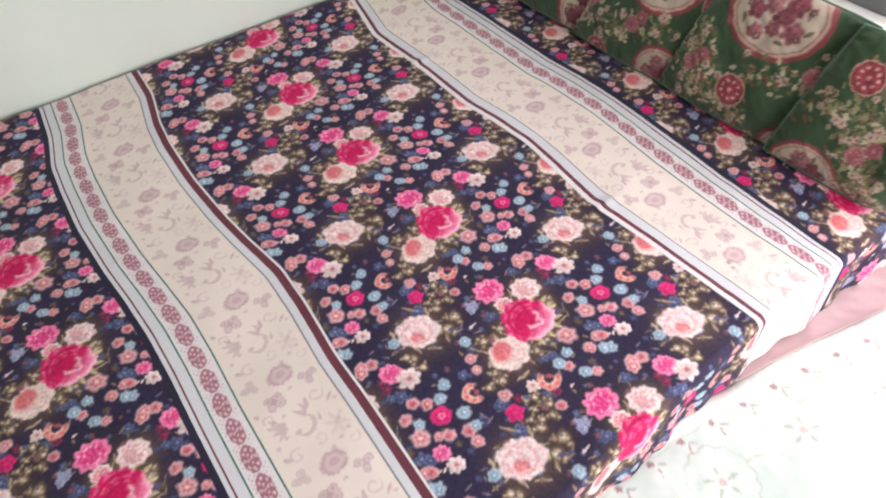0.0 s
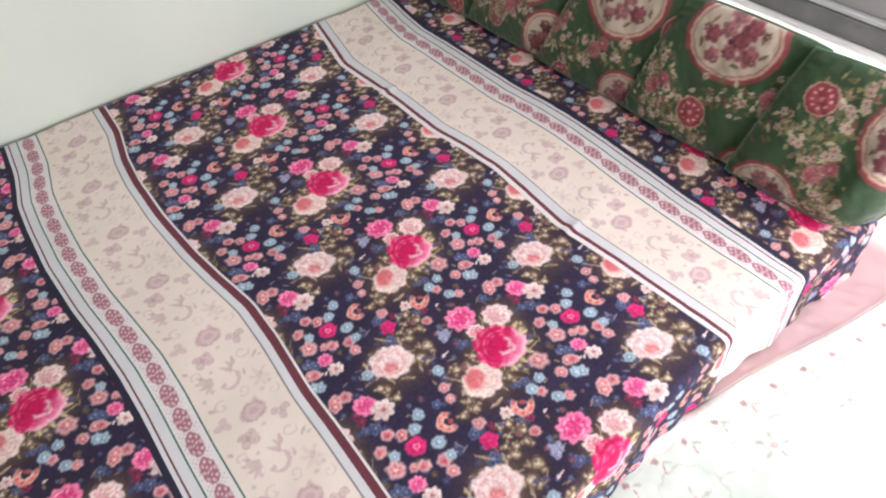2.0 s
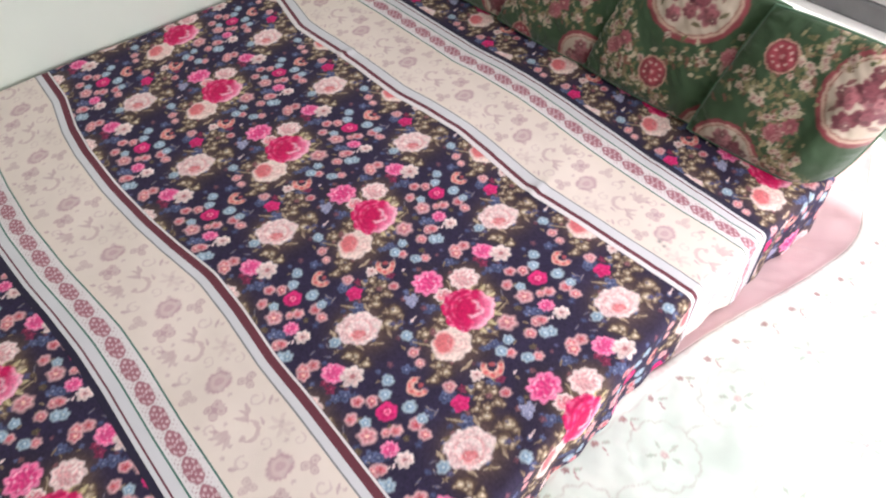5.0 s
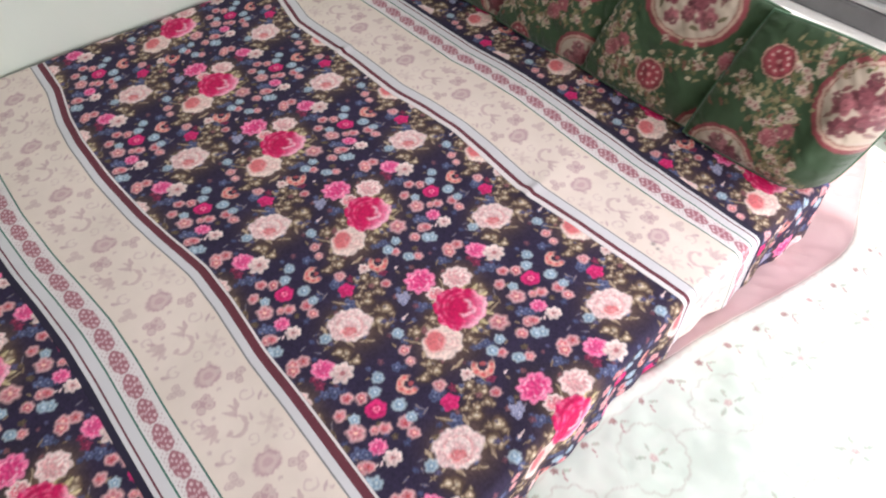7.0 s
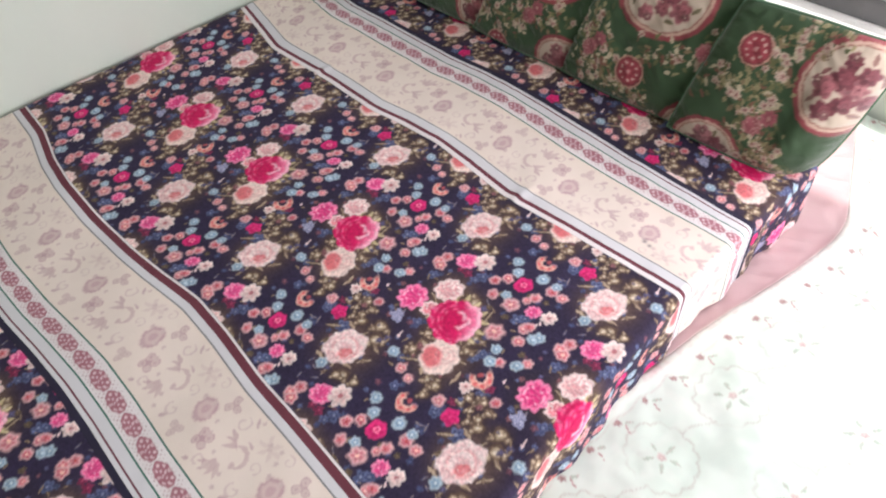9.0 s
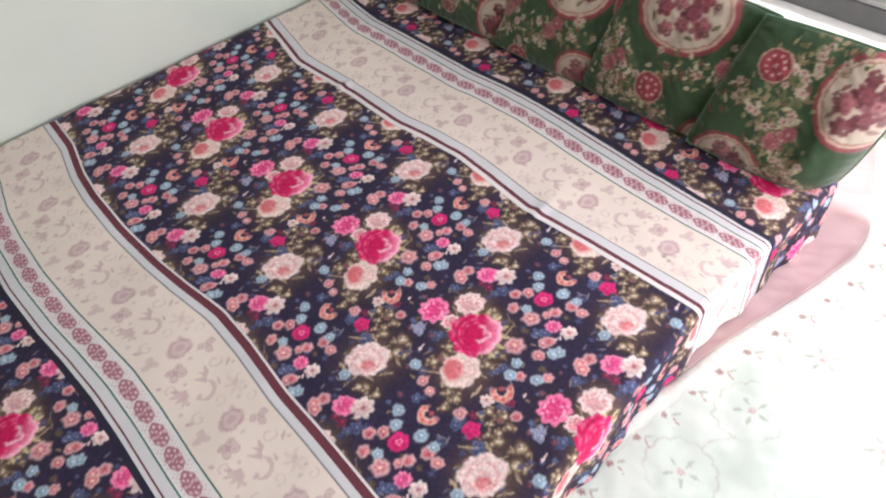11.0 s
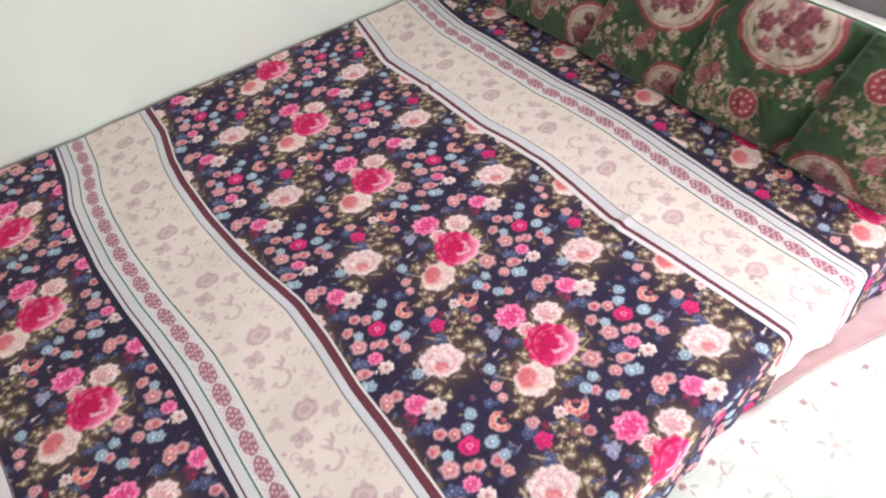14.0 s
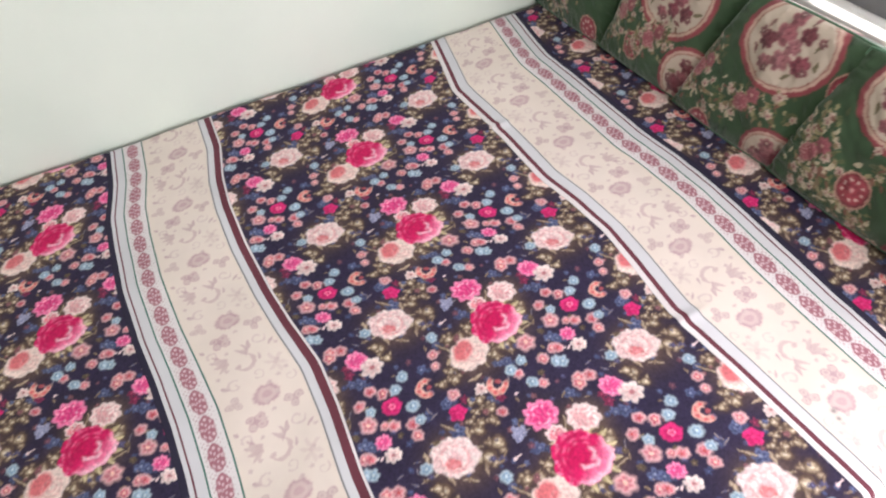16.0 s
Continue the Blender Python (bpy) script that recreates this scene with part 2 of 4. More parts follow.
        # Ragged small petals round the rim.
        notch = np.clip(np.sin(petals * 1.5 * th + 2) * 2 - 0.6, 0, 1) * np.clip((rho - 0.84 * edge) / 0.08, 0, 1)
        self.lay(0.6 * inside * notch, outer)

    def peony(self, c, radius, outer, body, light, seed=0):
        """A crowded bloom of many short curled petals."""
        a, b = self.local(c[0], c[1])
        rho, th = np.hypot(a, b) / radius, np.arctan2(b, a)
        edge = 1 - 0.18 * (1 - np.abs(np.sin(4.5 * th + seed))) + 0.05 * np.sin(2 * th + seed)
        inside = np.clip((edge - rho) / 0.12 + 0.5, 0, 1)
        self.lay(inside, outer)
        curl = np.sin(9 * a / radius + 2.5 * np.sin(5 * b / radius + seed)) * np.sin(8 * b / radius + 2 * np.sin(6 * a / radius + seed))
        self.lay(np.clip((0.86 * edge - rho) / 0.2, 0, 1) * np.clip(0.62 + 0.7 * curl, 0, 1), body)
        self.lay(inside * np.clip(-curl * 1.5 - 0.4, 0, 0.8) * (rho < 0.8), light)

    def pale_rose(self, c, radius, outer, shade, cup):
        """A blown pale rose with a coloured cup towards its lower side."""
        a, b = self.local(c[0], c[1])
        rho, th = np.hypot(a / 1.08, b) / radius, np.arctan2(b, a)
        edge = 1.0 - 0.10 * (1 - np.abs(np.sin(3.5 * th + 0.5))) + 0.05 * np.sin(2 * th + 0.6) - 0.04 * np.abs(np.sin(7.5 * th + 1))
        inside = np.clip((edge - rho) / 0.12 + 0.5, 0, 1)
        self.lay(inside, outer)
        ring = np.sin(12 * rho + 1.3 * np.sin(3 * th))
        self.lay(inside * np.clip(ring, 0, 1) * 0.55 * np.clip((1.05 - rho) * 3, 0, 1), shade)
        q = np.hypot(a / (0.48 * radius), (b + 0.34 * radius) / (0.34 * radius))
        self.lay(np.clip((1 - q) / 0.4, 0, 1) * 0.85, cup)
        arch = np.hypot(a / radius, (b + 0.10 * radius) / radius)
        self.lay(inside * np.exp(-((arch - 0.42) / 0.09) ** 2) * (b > -0.05 * radius) * 0.7, outer)
        self.lay(inside * np.exp(-((arch - 0.60) / 0.05) ** 2) * 0.45, cup)
        # Loose folds of the petals.
        fold = np.sin(8 * a / radius + 2.2 * np.sin(6 * b / radius) + self.wander[0]) * np.sin(7 * b / radius + 1.8 * np.sin(5 * a / radius + 1))
        self.lay(inside * np.clip(fold * 0.9 - 0.20, 0, 0.50), shade)
        self.lay(inside * np.clip(-fold * 1.3 - 0.55, 0, 0.8) * (rho > 0.35), lin(246, 232, 226))

    def split_rose(self, c, radius, outer, shade, cup):
        """A rose half coral cup, half pale open petals."""
        a, b = self.local(c[0], c[1])
        rho, th = np.hypot(a, b) / radius, np.arctan2(b, a)
        edge = 1 - 0.11 * (1 - np.abs(np.sin(3.5 * th))) + 0.05 * np.sin(2 * th) - 0.03 * np.abs(np.sin(10 * th))
        inside = np.clip((edge - rho) / 0.12 + 0.5, 0, 1)
        self.lay(inside, outer)
        q = np.hypot((a + 0.34 * radius) / (0.52 * radius), (b - 0.08 * radius) / (0.66 * radius))
        self.lay(inside * np.clip((1.1 - q) / 0.4, 0, 1) * 0.9, cup)
        q2 = np.hypot((a - 0.25 * radius) / radius, b / radius)
        self.lay(inside * np.exp(-((q2 - 0.42) / 0.06) ** 2) * 0.5, shade)
        self.lay(inside * np.exp(-((q2 - 0.22) / 0.05) ** 2) * 0.6 * (a > 0), shade)

    def crescent(self, c, radius, rim, body, light, open_to):
        """A cupped flower seen from its side: a thick curl open to one side."""
        a, b = self.local(c[0], c[1])
        th = np.arctan2(b, a)
        rho = np.hypot(a, b) / radius
        curl = np.clip((0.34 - np.abs(rho - 0.66)) / 0.12, 0, 1) * np.clip(1.4 - 2 * np.clip(np.cos(th - open_to), 0, 1), 0, 1)
        self.lay(curl, rim)
        self.lay(curl * np.clip((0.22 - np.abs(rho - 0.70)) / 0.12, 0, 1) * (0.7 + 0.3 * np.sin(7 * th)), body)
        self.lay(np.clip((0.30 - np.hypot(a / radius - 0.25 * math.cos(open_to), b / radius - 0.25 * math.sin(open_to))) / 0.15, 0, 1) * 0.7, light)

    def leaf(self, c, length, width, angle, colour, vein, turned=True):
        a, b = self.local(c[0], c[1], turned)
        u, v = a * math.cos(angle) + b * math.sin(angle), -a * math.sin(angle) + b * math.cos(angle)
        half = width * np.clip(1 - (u / length) ** 2, 0, 1)
        body = np.clip((half - np.abs(v)) / (0.3 * width) + 0.2, 0, 1) * (np.abs(u) < length)
        self.lay(body, colour)
        self.lay(body * np.exp(-(v / (0.30 * width)) ** 2) * 0.7, vein)


def sampler(canvas, origin, step):
    """Looks a painted field up by nearest four points."""
    def at(i, j):
        i, j = (i - origin[0]) / step, (j - origin[1]) / step
        h, w = canvas.rgb.shape[:2]
        i0, j0 = np.clip(np.floor(i).astype(int), 0, w - 2), np.clip(np.floor(j).astype(int), 0, h - 2)
        fi, fj = np.clip(i - i0, 0, 1)[..., None], np.clip(j - j0, 0, 1)[..., None]
        full = np.concatenate([canvas.rgb, canvas.alpha[..., None]], -1)
        return (full[j0, i0] * (1 - fi) + full[j0, i0 + 1] * fi) * (1 - fj) + (full[j0 + 1, i0] * (1 - fi) + full[j0 + 1, i0 + 1] * fi) * fj
    return at


# Motifs of the rose print: across, along, radius, in millimetres from the large rose.
ROSE = [(1, -1, 38)]
PEONY = [(-11, 82, 26)]
BLOOM = [(39, 49, 24), (-9, 45, 16)]
PEACH = [(-62, -34, 33)]
PALE = [(-151, 84, 33)]
PAIR_PINK = [(104, 71, 19), (96, -81, 13)]
PAIR_WHITE = [(122, 48, 19), (102, -106, 13), (-71, -101, 11)]
LAVENDER = [(-55, 72, 16)]
DEEP = [(-119, -120, 14), (126, -33, 16)]
BLUE = [(-104, 24, 10), (153, -48, 9), (6, -87, 9), (-16, -95, 10), (5, -129, 10), (56, -114, 10), (93, -26, 9), (140, -9, 10), (157, 8, 10), (138, 115, 10), (156, -47, 11), (157, -73, 9), (64, -120, 10)]
CORAL = [(-115, -8, 9), (-120, -29, 9), (-113, -88, 10), (-56, 113, 9), (28, -62, 16), (-8, -107, 9), (22, 125, 9), (38, -101, 10), (61, -92, 10), (83, -44, 14), (105, -58, 8), (80, -8, 10), (103, 8, 10), (119, -5, 10), (118, -64, 10), (145, -75, 11), (145, -95, 10), (72, 107, 11), (69, -95, 10), (67, 99, 11), (88, 103, 11)]
CRESCENT = [(-147, -58, 18), (-45, -106, 19)]
DUSK = [(-142, -24, 9), (-129, -98, 10), (-65, -126, 9), (-30, -73, 8), (67, -71, 10), (-42, 39, 10), (95, 28, 11), (81, 34, 8), (-129, 117, 12), (-103, 6, 8), (77, -79, 10), (44, 92, 10), (-15, -78, 9), (-124, -94, 8)]
WINE = [(-102, -104, 7), (84, 51, 9), (83, 66, 7), (-50, -127, 9)]
BUD = [(-82, 9, 8), (-63, 2, 9), (-45, 12, 8), (-102, -50, 8), (-102, -64, 8), (-120, -65, 7), (-93, -114, 6), (-93, -132, 6), (-80, -127, 6), (-78, -135, 6), (-104, 121, 7), (-95, 112, 7), (-110, 60, 12), (-88, 74, 12), (-101, 104, 10), (-75, 109, 8), (-72, -136, 8), (147, 74, 10), (150, 52, 8), (139, 82, 8), (-81, 6, 9), (-3, -51, 11), (-26, -57, 8), (46, -1, 13), (38, -22, 8), (-124, -64, 7), (-100, -67, 8), (-81, -116, 7), (-68, 125, 7), (-92, 112, 6)]
FLECK = [(-78, 41, 6), (-24, 128, 5), (79, -100, 5), (-71, 42, 4), (85, -103, 5)]
LATTICE = ((0.332, 0.028), (0.003, 0.2635))
mm = lambda rows: [(a / 1000, b / 1000, c / 1000) for a, b, c in rows]


def rose_print():
    step = 0.0008
    s, r = np.meshgrid(np.arange(-0.178, 0.180, step), np.arange(-0.14, 0.142, step))
    cv = Canvas(s, r, lin(50, 42, 69), LATTICE)
    n = 0.5 + 0.5 * np.sin(s / 0.332 * 2 * math.pi * 2 + 1) * np.sin(r / 0.2635 * 2 * math.pi * 3)
    cv.lay(0.30 * n, lin(42, 38, 54))
    olive, olive_light, dim = lin(72, 56, 52), lin(212, 192, 168), lin(56, 46, 46)
    for c in mm(ROSE):
        cv.halo(c, c[2] * 1.6, olive, 0.6)
    for c in mm(PEACH) + mm(PALE):
        cv.halo((c[0] + 0.006, c[1] - 0.006), c[2] * 1.55, olive, 0.6)
    for c in mm(PEONY) + mm(BLOOM):
        cv.halo(c, c[2] * 1.4, dim, 0.6)
    for c in mm(ROSE) + mm(PEACH) + mm(PALE) + mm(BLOOM):
        cv.halo((c[0] + 0.004, c[1] - 0.004), c[2] * 1.34, lin(128, 102, 86), 0.45)
    rng = random.Random(5)
    for c in mm(DUSK):
        cv.flower(c, c[2], lin(96, 106, 142), lin(62, 68, 102), lin(132, 140, 170), 5, rng.uniform(0, 6), 0.3, 0.3)
        cv.flower((c[0] + 0.9 * c[2], c[1] - 0.8 * c[2]), 0.55 * c[2], lin(74, 80, 112), lin(54, 58, 88), lin(96, 104, 134), 5, 1.0, 0.3, 0.3)
    for c in mm(WINE):
        cv.flower(c, c[2], lin(140, 50, 84), lin(104, 34, 66), lin(170, 70, 100), 5, rng.uniform(0, 6), 0.35, 0.3)
    for k, c in enumerate(mm(ROSE) + mm(PEACH) + mm(PALE)):
        for i in range(9):
            t = i * 0.7 + k
            far = c[2] * (1.05 + 0.18 * (i % 3))
            p = (c[0] + far * math.cos(t), c[1] + far * math.sin(t))
            cv.leaf(p, 0.009 + 0.003 * (i % 3), 0.0038, t + 0.9 + 0.62 + (i % 4), lin(156, 132, 110) if i % 2 else lin(98, 78, 62), olive_light)
    for c in mm(BUD):
        t = rng.uniform(0, 3)
        cv.halo(c, c[2] * 1.5, olive, 0.65)
        cv.flower(c, c[2] * 0.95, lin(112, 90, 74), lin(198, 178, 152), lin(230, 216, 194), 3, t, 0.10, 0.5)
        for i in range(2):
            e = (c[0] + c[2] * 1.1 * math.cos(t + 2.1 * i), c[1] + c[2] * 1.1 * math.sin(t + 2.1 * i))
            cv.flower(e, c[2] * 0.55, lin(100, 82, 70), lin(172, 150, 128), lin(210, 192, 168), 3, t + i, 0.10, 0.55)
    for k in range(130):
        p = (rng.uniform(-0.166, 0.166), rng.uniform(-0.13, 0.13))
        size = rng.uniform(0.0032, 0.0062)
        if k % 4:
            tone = rng.choice(((92, 88, 122), (116, 74, 88), (136, 90, 96), (74, 80, 116), (108, 92, 74), (96, 104, 140)))
            cv.flower(p, size, lin(*tone), lin(*(int(0.8 * v) for v in tone)), lin(*(min(255, int(1.3 * v)) for v in tone)), 5, k, 0.3, 0.4)
    for k in range(55):
        p = (rng.uniform(-0.166, 0.166), rng.uniform(-0.13, 0.13))
        cv.leaf(p, rng.uniform(0.004, 0.009), 0.0022, rng.uniform(0, 3), lin(104, 84, 70) if k % 3 else lin(80, 82, 116), lin(176, 154, 130))
    # Fans of long pale petals beside the large rose.
    for c in mm(ROSE):
        for i in range(7):
            t = -1.15 + i * 0.42
            far = c[2] * 1.08
            e = (far * math.cos(t), far * math.sin(t))
            p = (c[0] + 0.81 * e[0] + 0.58 * e[1], c[1] - 0.58 * e[0] + 0.81 * e[1])
            cv.leaf(p, 0.016, 0.005, t, lin(176, 158, 116), lin(230, 214, 178))
    for c in mm(LAVENDER):
        for i in range(9):
            t = i * 2.4
            p = (c[0] + 0.55 * c[2] * math.cos(t) * (0.4 + 0.09 * i), c[1] + 0.55 * c[2] * math.sin(t) * (0.4 + 0.09 * i))
            cv.flower(p, 0.0055, lin(168, 168, 196), lin(112, 114, 152), lin(206, 204, 220), 5, t, 0.3, 0.3)
    for i, c in enumerate(mm(BLOOM)):
        cv.peony(c, c[2], lin(236, 208, 206), lin(220, 160, 164) if i == 0 else lin(222, 120, 136), lin(246, 230, 226), 1.3 + i)
    for c in mm(PALE):
        cv.pale_rose(c, c[2], lin(236, 212, 210), lin(214, 160, 164), lin(210, 100, 106))
    for c in mm(PEACH):
        cv.split_rose(c, c[2], lin(236, 212, 204), lin(212, 152, 152), lin(214, 96, 106))
    for c in mm(PEONY):
        cv.peony(c, c[2], lin(240, 130, 172), lin(216, 54, 122), lin(250, 186, 208))
    for c in mm(ROSE):
        cv.big_rose(c, c[2] * 1.15, lin(244, 150, 184), lin(212, 28, 98), lin(186, 16, 78), lin(252, 206, 220))
    for c in mm(PAIR_PINK):
        cv.peony(c, c[2], lin(240, 132, 174), lin(220, 70, 132), lin(246, 170, 198), 2.2)
    for c in mm(PAIR_WHITE):
        cv.flower(c, c[2], lin(240, 220, 216), lin(224, 188, 186), lin(186, 116, 122), 7, 0.4, 0.22)
    for c in mm(DEEP):
        cv.flower(c, c[2], lin(222, 50, 122), lin(196, 28, 98), lin(214, 60, 120), 5, 0.8, 0.12)
    cv.flower(mm(DEEP)[1], 0.006, lin(246, 150, 180), lin(214, 60, 116), lin(180, 30, 84), 5, 0.2)
    for c in mm(CORAL):
        tint = rng.choice((lin(208, 98, 116), lin(200, 112, 126), lin(194, 78, 102)))
        cv.flower(c, c[2] * 0.96, lin(228, 178, 180), tint, rng.choice((lin(246, 202, 184), lin(196, 80, 84))), rng.choice((5, 6, 7)), rng.uniform(0, 6), 0.12, 0.40)
    for i, c in enumerate(mm(CRESCENT)):
        cv.crescent(c, c[2], lin(232, 186, 172), lin(212, 92, 98), lin(196, 90, 94), 0.5 if i == 0 else 1.6)
    for c in mm(BLUE):
        cv.flower(c, c[2] * 0.95, lin(182, 200, 212), lin(128, 156, 184), lin(208, 222, 228), rng.choice((5, 6, 7)), rng.uniform(0, 6), 0.12, 0.40)
    for c in mm(FLECK):
        cv.leaf(c, c[2], c[2] * 0.35, 0.9, lin(236, 206, 206), lin(246, 226, 224))
    # Uneven ink: fine mottling of every tone.
    rough = 1 + 0.20 * smooth_noise(s, r, 0.0030, 61) + 0.16 * smooth_noise(s, r, 0.0018, 62)
    cv.rgb *= rough[..., None]
    return sampler(cv, (-0.178, -0.14), step)


def band_print():
    """The pale figured band: w from 0.027 to 0.159, repeating every 0.1755 m."""
    step = 0.0008
    period = 0.1755
    w, r = np.meshgrid(np.arange(0.024, 0.165, step), np.arange(-0.09, 0.0912, step))
    cv = Canvas(w, r, CREAM, ((10.0, 0.0), (0.0, period)))
    mauve, mid, faint = lin(186, 146, 156), lin(190, 156, 162), lin(213, 192, 189)

    def blob(x, y, ra, rb, ang, lobes, colour, strength=0.85):
        a, b = cv.local(x, y, False)
        u, v = a * math.cos(ang) + b * math.sin(ang), -a * math.sin(ang) + b * math.cos(ang)
        rho, th = np.hypot(u / ra, v / rb), np.arctan2(v / rb, u / ra)
        mask = np.clip((1 - 0.12 * (1 - np.abs(np.cos(lobes * th / 2))) - rho) / 0.28 + 0.5, 0, 1)
        cv.lay(mask * (strength + 0.14 * np.sin(10 * rho)), colour)

    def curl(x, y, rr, start, sense, colour):
        a, b = cv.local(x, y, False)
        rho, th = np.hypot(a, b) / rr, sense * np.arctan2(b, a)
        turn = ((th + start) % (2 * math.pi)) / (2 * math.pi)
        cv.lay(np.clip((0.19 - np.abs(rho - 0.30 - 0.65 * turn)) / 0.08, 0, 1) * 0.9, colour)

    def comma(x, y, half, thick, ang, bow, colour, strength=0.9):
        """A bowed leaf, full in the middle and pointed at both ends."""
        a, b = cv.local(x, y, False)
        u, v = a * math.cos(ang) + b * math.sin(ang), -a * math.sin(ang) + b * math.cos(ang)
        body = thick * np.clip(1 - (u / half) ** 2, 0, 1) - np.abs(v - bow * half * ((u / half) ** 2 - 0.4))
        cv.lay(strength * np.clip(body / 0.0016 + 0.3, 0, 1) * (np.abs(u) < half), colour)

    def cluster(x, y, lobes, spread, size, colour, strength, turn=0.0):
        """Round petals close about a point."""
        for i in range(lobes):
            t = turn + i * 2 * math.pi / lobes
            blob(x + spread * math.cos(t), y + spread * math.sin(t), size, 0.92 * size, t, 2, colour, strength)

    # Pale scrolls behind the figures.
    for x, y, rr, st, sense in ((0.140, -0.062, 0.013, 1.0, 1), (0.062, -0.062, 0.013, 3.0, -1), (0.128, 0.038, 0.013, 4.0, 1), (0.048, 0.016, 0.010, 2.4, -1), (0.088, 0.044, 0.011, 0.6, 1)):
        curl(x, y, rr, st, sense, faint)
    # The round bloom and the leaf clusters about it.
    blob(0.0905, 0.0, 0.0225, 0.0200, -0.25, 15, mauve, 0.78)
    for i in range(10):
        t = i * 0.628
        blob(0.0905 + 0.0120 * math.cos(t), 0.0112 * math.sin(t), 0.0042, 0.0022, t, 2, lin(203, 170, 175), 0.55)
    blob(0.0905, 0.0, 0.0060, 0.0055, 0, 6, lin(203, 170, 175), 0.6)
    cluster(0.0565, -0.0270, 3, 0.0082, 0.0086, mid, 0.74, 0.6)
    cluster(0.1170, -0.0390, 4, 0.0096, 0.0092, mauve, 0.74, 0.7)
    blob(0.1170, -0.0390, 0.0050, 0.0050, 0, 2, mid, 0.9)
    cluster(0.1385, 0.0055, 3, 0.0080, 0.0078, mid, 0.70, 1.9)
    # The acanthus: a comb of leaves and a hooked scroll.
    for i in range(4):
        t = 0.75 - 0.5 * i
        comma(0.1200 + 0.013 * math.cos(t), -0.083 + 0.015 * math.sin(t), 0.0150, 0.0048, t, 0.3, mid if i % 2 else mauve, 0.72)
    a, b = cv.local(0.1010, -0.0990, False)
    off = np.angle(np.exp(1j * (np.arctan2(b, a) + 2.2)))
    cv.lay(0.70 * np.clip((0.0044 * np.clip(1 - (off / 2.3) ** 2, 0, 1) - np.abs(np.hypot(a, b) - 0.0165 + 0.0016 * off)) / 0.0016 + 0.3, 0, 1) * (np.abs(off) < 2.2), mauve)
    blob(0.1085, -0.1035, 0.0046, 0.0042, 0, 3, mauve, 0.7)
    for i in range(3):
        comma(0.0960 - 0.007 * i, -0.0780 + 0.005 * i, 0.0140, 0.0040, 1.0 + 0.5 * i, -0.35, mid, 0.8)
    # A faint sprig.
    for i in range(6):
        t = 0.4 + 1.05 * i
        comma(0.0575 + 0.0095 * math.cos(t), 0.0520 + 0.0135 * math.sin(t), 0.0105, 0.0044, t, 0.2, mid, 0.50)
    blob(0.0575, 0.0520, 0.0042, 0.0042, 0, 5, mid, 0.6)
    for x, y, ln, an in ((0.142, 0.040, 0.008, 0.6), (0.046, -0.078, 0.008, -0.7), (0.074, 0.076, 0.008, 1.8), (0.150, -0.046, 0.007, 0.9)):
        cv.leaf((x, y), ln, 0.0042, an, faint, mid, False)
    for i in range(14):
        x, y = 0.040 + 0.11 * ((i * 0.37) % 1), -0.085 + 0.17 * ((i * 0.61) % 1)
        cv.flower((x, y), 0.005, faint, faint, lin(212, 186, 182), 5, i, 0.3, 0.5, False)
    cv.lay(0.25 * np.clip(smooth_noise(w, r, 0.012, 71) * 1.6, 0, 1), faint)
    return sampler(cv, (0.024, -0.09), step), period


def chain_print():
    """A chain of dotted ovals on white, centred at w = 0.1835."""
    step, period = 0.0006, 0.0525
    w, r = np.meshgrid(np.arange(0.164, 0.203, step), np.arange(-0.027, 0.0272, step))
    cv = Canvas(w, r, WHITE, ((10.0, 0.0), (0.0, period)))
    a, b = cv.local(0.1835, 0, False)
    ink, paper = lin(164, 108, 120), lin(222, 196, 200)
    # Spandrels of small dots tie the ovals into one strip.
    dots = np.clip(np.cos(a * 2 * math.pi / 0.0076) * np.cos(b * 2 * math.pi / 0.00875) * 2.6 - 0.1, 0, 1)
    cv.lay(dots * (np.abs(a) < 0.0152) * 0.80, lin(172, 118, 130))
    rho, th = np.hypot(a / 0.0125, b / 0.0262), np.arctan2(b / 0.0262, a / 0.0125)
    cv.lay((1.03 - rho) / 0.1 + 0.5, WHITE)
    cv.lay((0.96 - rho) / 0.12 + 0.5, ink)
    cv.lay(np.clip((0.15 - np.abs(rho - 0.66)) / 0.08, 0, 1) * np.clip(np.cos(8 * th) * 2.2 - 0.1, 0, 1), paper)
    cv.lay(np.clip((0.11 - np.abs(rho - 0.32)) / 0.06, 0, 1) * np.clip(np.cos(4 * th + 0.8) * 2.2, 0, 1) * 0.9, paper)
    cv.lay(np.clip((0.12 - rho) / 0.06, 0, 1), paper)
    return sampler(cv, (0.164, -0.027), step), period


# ---- the sheet over the mattress ----
TOP, BASE, WALL_Y, FRONT_Y, HEAD_X, WALL_SKEW = 0.50, 0.36, 1.141, -0.207, 0.714, 0.02
KNOT_Y = np.array([-0.20, 0.05, 0.15, 0.27, 0.36, 0.46, 0.55, 0.69, 0.82, 0.91, 1.02, 1.14])
EDGE_L = np.array([-0.273, -0.265, -0.264, -0.254, -0.252, -0.267, -0.276, -0.283, -0.281, -0.272, -0.249, -0.243])
EDGE_R = np.array([0.286, 0.273, 0.266, 0.279, 0.286, 0.280, 0.266, 0.269, 0.268, 0.264, 0.291, 0.318])
EDGE_LL = np.array([-0.508, -0.507, -0.506, -0.504, -0.505, -0.511, -0.520, -0.527, -0.524, -0.519, -0.497, -0.486])
EDGE_RR = np.array([0.502, 0.516, 0.525, 0.533, 0.537, 0.536, 0.531, 0.532, 0.531, 0.528, 0.544, 0.564])
